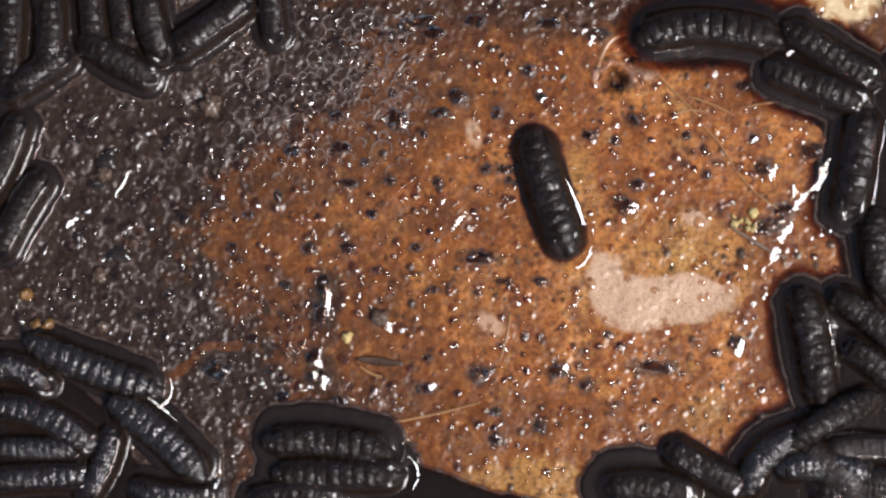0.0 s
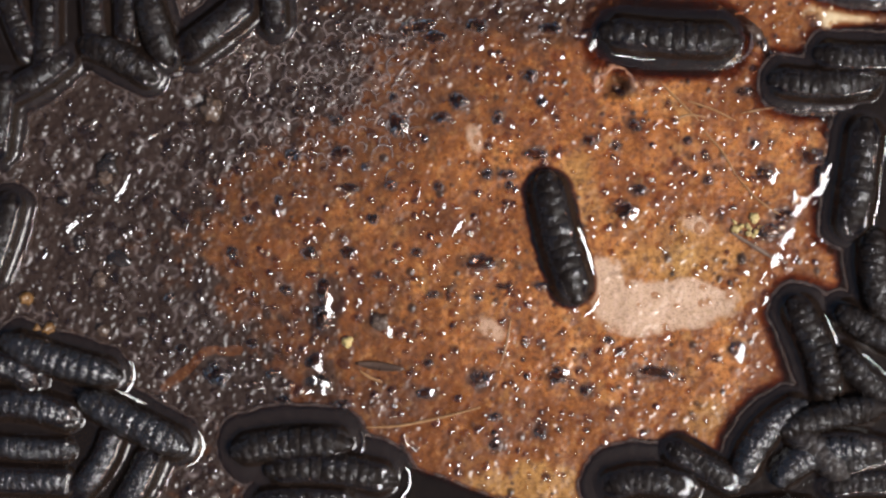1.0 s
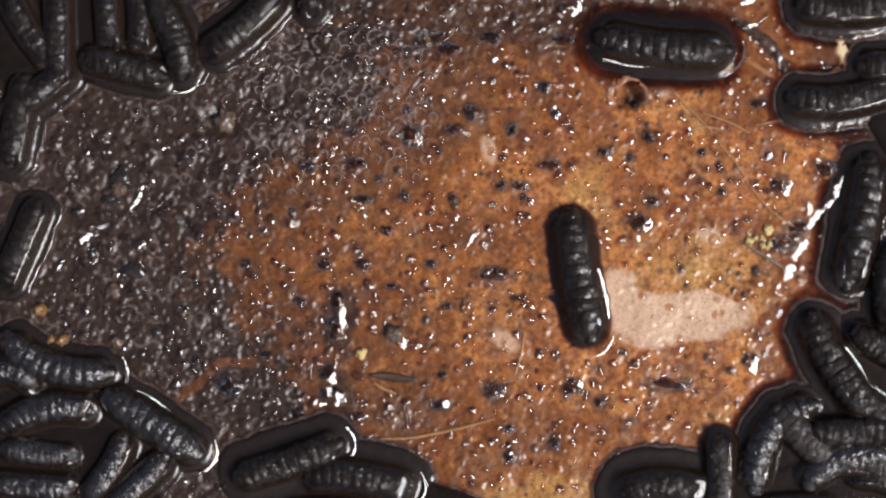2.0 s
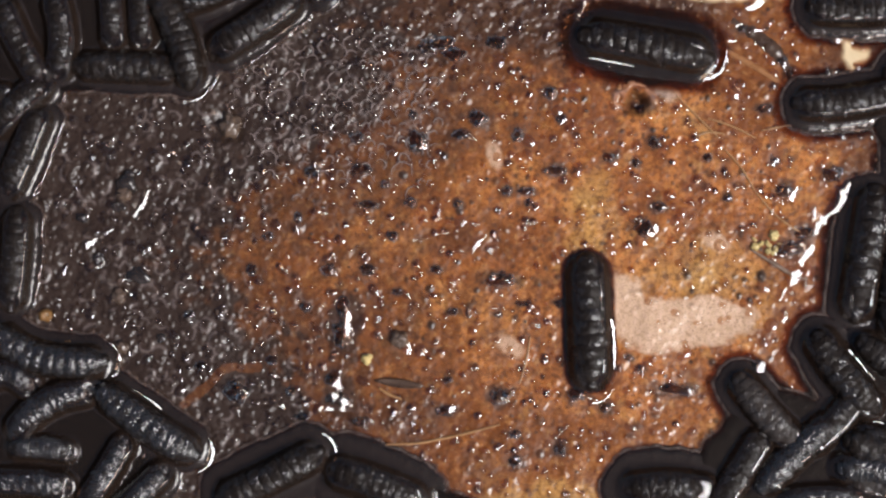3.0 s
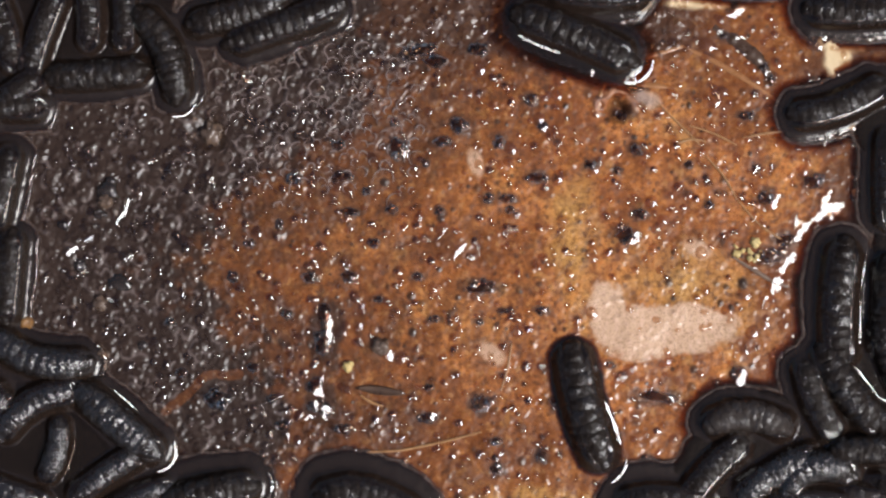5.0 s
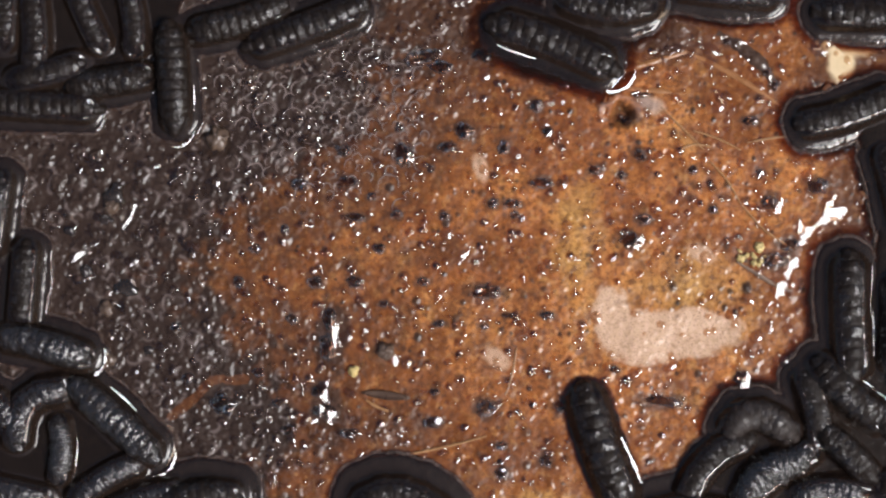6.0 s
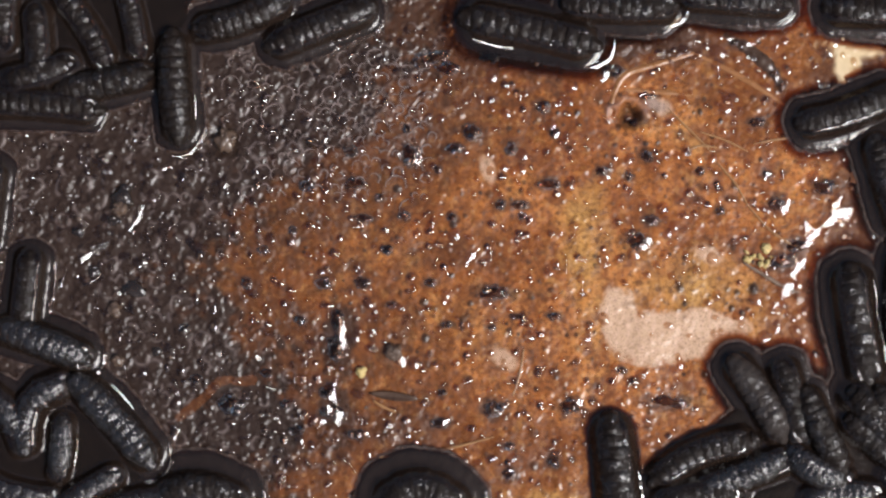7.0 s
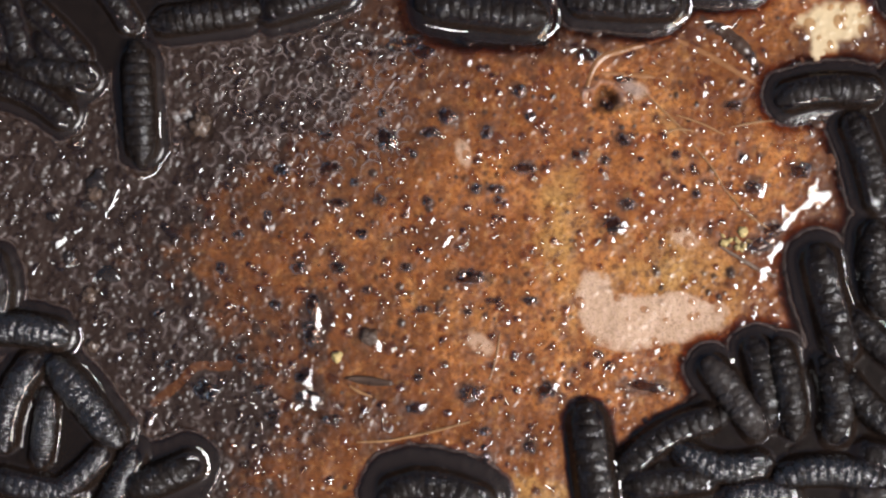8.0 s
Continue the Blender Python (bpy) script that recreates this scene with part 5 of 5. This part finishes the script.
larva(1.31, 0, 2, "pile", [(0, -29.20, -15.70, -29.95, -18.95, -31.95, -22.20), (1.5, -29.08, -15.12, -30.22, -18.12, -33.06, -21.28), (3, -29.65, -14.82, -31.29, -17.67, -33.38, -20.82), (4.5, -26.45, -14.90, -29.59, -17.25, -32.92, -19.91), (6, -26.90, -15.75, -30.20, -17.11, -33.55, -19.77), (7, -29.77, -16.69, -32.28, -18.05, -35.54, -20.21), (8, -28.83, -15.70, -31.23, -18.30, -34.09, -20.20)])
larva(1.35, 0, 2, "pile", [(0, -27.45, -20.95, -24.20, -21.70, -20.20, -21.95), (1.5, -25.33, -16.76, -27.82, -19.52, -31.06, -22.27), (3, -26.15, -17.46, -28.39, -19.66, -31.13, -22.31), (4.5, -24.19, -18.38, -27.18, -19.64, -30.17, -21.65), (6, -23.29, -18.50, -26.79, -19.01, -30.29, -20.52), (7, -24.50, -18.94, -28.01, -19.20, -31.52, -20.21), (8, -26.33, -16.20, -27.58, -18.70, -28.84, -21.20)])
larva(1.44, -0.2, 2, "pile", [(0, -40.70, -11.20, -37.70, -10.45, -34.70, -12.45), (3, -42.89, -10.61, -40.40, -9.11, -37.90, -10.60), (8, -41.33, -9.69, -39.33, -12.19, -38.34, -15.69)])
larva(1.44, 0, 0, "pile", [(0, -37.45, 11.80, -38.45, 8.30, -40.45, 4.55), (1, -38.51, 15.88, -39.00, 12.39, -39.49, 8.39), (1.5, -38.50, 17.68, -38.79, 13.68, -39.28, 8.93), (3, -37.22, 14.12, -38.71, 10.37, -40.34, 6.62), (3.5, -36.98, 13.77, -38.36, 10.17, -39.95, 6.53), (4.5, -37.67, 12.00, -38.50, 8.76, -39.49, 5.26), (6, -39.61, 9.77, -40.10, 6.51, -40.60, 2.50), (7, -41.10, 10.64, -41.59, 7.13, -42.09, 3.11), (8, -41.81, 9.33, -41.82, 5.32, -42.32, 1.32)])
larva(1.40, 0, 0, "pile", [(0, -34.95, 6.80, -37.20, 3.55, -39.45, -0.95), (1, -37.99, 5.14, -38.98, 1.39, -40.47, -2.61), (1.5, -35.98, 5.69, -37.87, 2.44, -40.36, -2.06), (3, -39.34, 5.48, -39.43, 1.38, -40.02, -3.71), (3.5, -38.85, 5.53, -39.18, 0.79, -39.81, -4.60), (4.5, -38.34, 4.52, -38.72, 0.27, -39.11, -4.22), (6, -37.34, 3.76, -37.59, 0.00, -37.93, -3.90), (7, -37.67, 2.87, -38.07, -0.50, -38.47, -4.16), (8, -39.07, 1.07, -38.32, -1.68, -38.83, -4.68)])
larva(1.40, 0.2, 0, "pile", [(0, -31.80, 18.65, -28.70, 16.65, -25.30, 14.95), (1, -31.87, 18.50, -28.77, 17.40, -25.37, 15.31), (1.5, -32.51, 18.54, -29.16, 17.20, -25.81, 15.86), (3, -34.38, 17.97, -29.89, 17.88, -25.09, 17.65), (3.5, -33.90, 17.87, -29.90, 17.78, -25.61, 17.55), (4.5, -35.69, 17.85, -30.80, 17.76, -25.91, 18.28), (6, -33.86, 17.29, -29.85, 17.79, -26.35, 18.45), (7, -35.59, 17.17, -31.07, 17.78, -26.81, 18.79), (8, -36.80, 17.58, -32.80, 17.32, -29.80, 16.82)])
larva(1.44, 0.5, 0, "pile", [(0, -26.10, 23.05, -25.70, 20.05, -24.80, 17.05), (1, -26.18, 23.15, -25.38, 19.91, -24.17, 16.81), (1.5, -27.03, 23.45, -24.92, 20.06, -24.51, 16.47), (3, -27.41, 24.88, -24.90, 20.49, -24.09, 15.90), (3.5, -26.93, 24.03, -24.92, 20.29, -23.81, 15.81), (4.5, -28.08, 23.76, -24.43, 20.53, -23.41, 15.89), (6, -24.85, 23.06, -24.34, 17.80, -24.24, 12.79), (6.5, -25.71, 23.09, -24.95, 17.98, -24.59, 13.06), (7, -25.15, 22.45, -24.95, 17.18, -24.54, 12.07), (8, -26.04, 19.82, -25.80, 14.31, -25.55, 8.91)], brims=[(7, "side", -0.6, 1.0, 0.15, 66, 20.4), (11, "end", -20, 80, 0.14, 66, 20.4)])
larva(1.52, 0, 0, "pile", [(0, -16.95, 22.30, -20.20, 19.95, -24.10, 17.30), (1, -17.29, 22.17, -20.18, 19.82, -23.17, 17.66), (1.5, -16.44, 23.98, -19.43, 20.58, -22.67, 18.22), (3, -14.78, 24.17, -18.51, 21.51, -22.40, 19.15), (3.5, -14.06, 23.82, -17.94, 21.71, -21.43, 19.56), (4.5, -9.87, 24.07, -14.85, 22.21, -20.33, 20.19), (6, -7.33, 24.84, -12.73, 22.58, -18.44, 20.67), (6.5, -7.55, 24.93, -12.57, 23.02, -17.43, 20.90), (7, -7.24, 24.74, -12.41, 22.72, -17.02, 20.81), (8, -7.28, 25.05, -11.03, 23.80, -15.28, 22.56)], brims=[(3, "side", -0.8, 1.2, 0.1, -180, 18)])
larva(1.23, 0, 0, "pile", [(0, -15.30, 25.05, -15.20, 21.55, -14.70, 18.05), (1, -15.40, 26.42, -15.04, 22.93, -14.78, 19.18), (1.5, -14.20, 27.48, -13.54, 23.99, -13.18, 20.59), (3, -13.04, 30.41, -12.79, 26.92, -12.53, 23.67), (8, -10.27, 35.31, -10.02, 31.81, -9.77, 29.06)])
larva(1.44, 0.2, 0, "pile", [(0, -22.70, 28.05, -25.70, 26.05, -29.70, 24.55), (1.5, -20.94, 27.47, -24.43, 25.46, -28.43, 24.45), (3, -18.03, 26.90, -21.52, 24.90, -25.51, 23.39), (4.5, -13.87, 25.30, -18.10, 23.54, -22.84, 22.38), (6, -14.34, 24.83, -18.74, 23.07, -23.35, 22.16), (6.5, -14.93, 25.27, -19.19, 23.51, -23.70, 22.90), (7, -15.02, 25.48, -19.44, 23.31, -23.55, 22.61), (8, -15.28, 23.06, -19.79, 22.31, -25.04, 21.72)])
larva(1.23, -0.1, 0, "pile", [(0, -28.80, 25.05, -28.45, 21.55, -27.90, 18.30), (1.5, -28.33, 25.45, -27.92, 21.95, -28.11, 18.71), (3, -28.61, 26.88, -28.50, 22.88, -28.19, 19.49), (4.5, -28.74, 26.75, -28.33, 23.26, -28.51, 20.01), (6, -28.76, 26.56, -27.86, 22.80, -28.05, 19.80), (7, -29.83, 27.21, -28.67, 23.20, -28.16, 19.79), (8, -30.29, 26.32, -27.79, 23.32, -26.54, 21.07)])
larva(1.27, -0.1, 0, "pile", [(0, -31.20, 25.05, -30.95, 21.05, -30.60, 17.55), (1.5, -31.03, 25.94, -30.92, 21.95, -30.61, 18.45), (3, -31.51, 26.87, -31.00, 22.87, -30.89, 19.38), (4.5, -31.33, 26.74, -31.07, 22.75, -31.91, 19.75), (6, -33.37, 26.55, -31.86, 23.05, -30.61, 20.55), (7, -35.85, 26.70, -32.83, 22.69, -30.82, 18.68), (8, -36.30, 23.83, -33.05, 20.92, -30.55, 17.92)])
larva(1.40, -0.1, 0, "pile", [(0, -35.45, 24.05, -34.60, 19.55, -35.30, 14.80), (1.5, -34.92, 24.43, -35.16, 19.44, -34.90, 14.94), (3, -36.25, 24.36, -35.39, 20.37, -36.08, 16.87), (4.5, -33.07, 24.74, -35.05, 21.49, -36.54, 17.74), (6, -37.13, 26.05, -36.57, 22.04, -36.86, 17.53), (7, -37.50, 24.70, -37.10, 21.18, -37.09, 17.17), (8, -38.04, 24.83, -36.80, 21.33, -36.05, 17.32)])
larva(1.40, -0.1, 0, "pile", [(0, -38.30, 24.05, -38.20, 19.55, -38.80, 14.05), (1.5, -39.17, 23.92, -37.66, 20.93, -35.41, 17.94), (3, -40.74, 23.85, -39.23, 20.11, -36.97, 16.37), (4.5, -40.30, 24.22, -38.54, 20.73, -37.29, 17.24), (6, -39.38, 28.05, -39.28, 24.54, -39.47, 20.53), (7, -39.61, 28.21, -40.11, 24.69, -40.11, 20.68), (8, -41.30, 24.83, -39.30, 21.83, -38.30, 18.33)])
larva(1.44, 0, 0, "pile", [(0, -50.70, 15.05, -46.70, 14.55, -42.20, 14.55), (3, -47.46, 16.34, -43.96, 15.35, -39.47, 15.11), (4.5, -44.76, 15.72, -41.27, 14.98, -36.78, 15.00), (6, -41.87, 15.92, -36.36, 15.63, -30.35, 15.29), (6.5, -42.50, 15.94, -36.99, 15.95, -31.22, 15.56), (7, -42.61, 16.01, -37.09, 15.91, -31.07, 15.27), (8, -39.80, 16.58, -35.55, 15.57, -31.80, 12.72)])
larva(1.44, -0.3, 0, "pile", [(0, -33.20, 17.30, -35.70, 15.55, -38.70, 13.80), (1.5, -33.41, 17.44, -35.90, 15.44, -38.90, 13.93), (3, -36.97, 16.37, -38.97, 14.86, -41.46, 12.36), (4.5, -37.28, 16.74, -38.78, 15.24, -40.76, 13.24), (6, -32.36, 19.54, -35.36, 18.54, -38.87, 17.78), (7, -34.08, 19.68, -36.59, 18.67, -40.10, 17.92), (8, -34.80, 20.83, -33.30, 18.82, -30.80, 16.32)])
larva(1.48, 0, 0, "shore", [(0, 8.80, 31.55, 12.80, 30.55, 16.80, 31.05), (3, 7.93, 29.47, 11.93, 28.48, 15.92, 28.74), (4.5, 9.08, 25.88, 13.07, 25.49, 17.06, 25.81), (6, 9.45, 25.72, 13.96, 24.22, 18.21, 25.23), (6.5, 8.90, 25.07, 13.67, 24.82, 19.18, 25.49), (7, 9.07, 25.01, 14.08, 24.56, 19.60, 24.67), (8, 11.73, 23.78, 16.74, 23.27, 21.99, 23.37)], brims=[(11, "end", -90, 30, 0.30, -33, 17)])
larva(1.40, 0, 0, "shore", [(0, 20.80, 34.05, 25.30, 33.55, 29.80, 33.05), (3, 18.41, 31.00, 22.91, 30.51, 27.90, 30.02), (4.5, 20.05, 28.41, 25.04, 27.93, 30.03, 27.45), (6, 19.21, 26.38, 24.22, 25.74, 29.48, 25.40), (7, 19.35, 25.67, 24.37, 25.28, 29.89, 24.88), (8, 19.74, 25.77, 24.24, 25.52, 29.24, 25.26)])
larva(1.44, -0.1, 1, "shore", [(0, 33.80, -17.95, 37.30, -17.45, 40.80, -17.95), (1.5, 32.13, -16.87, 35.13, -16.62, 39.13, -17.61), (3, 34.02, -18.39, 37.02, -18.89, 40.52, -19.88), (8, 36.70, -19.77, 40.20, -20.27, 43.71, -20.78)], label="grey-brown larva half out of the dark liquid")
larva(1.44, -0.2, 0, "shore", [(0, 32.80, -20.95, 35.80, -21.05, 39.80, -21.45), (1.5, 34.14, -19.97, 37.13, -19.46, 40.63, -19.85), (3, 37.01, -14.39, 38.51, -16.88, 39.52, -19.88), (4.5, 37.66, -17.92, 40.16, -18.91, 43.16, -19.90), (8, 37.71, -16.27, 40.21, -16.77, 43.71, -17.78)])


def motions():
    walk(spreading, [(t, pose(dx * U, -dy * U, 0)) for t, dx, dy in SPREAD])
    for move in MOVES:
        key_larva(*move)


motions()
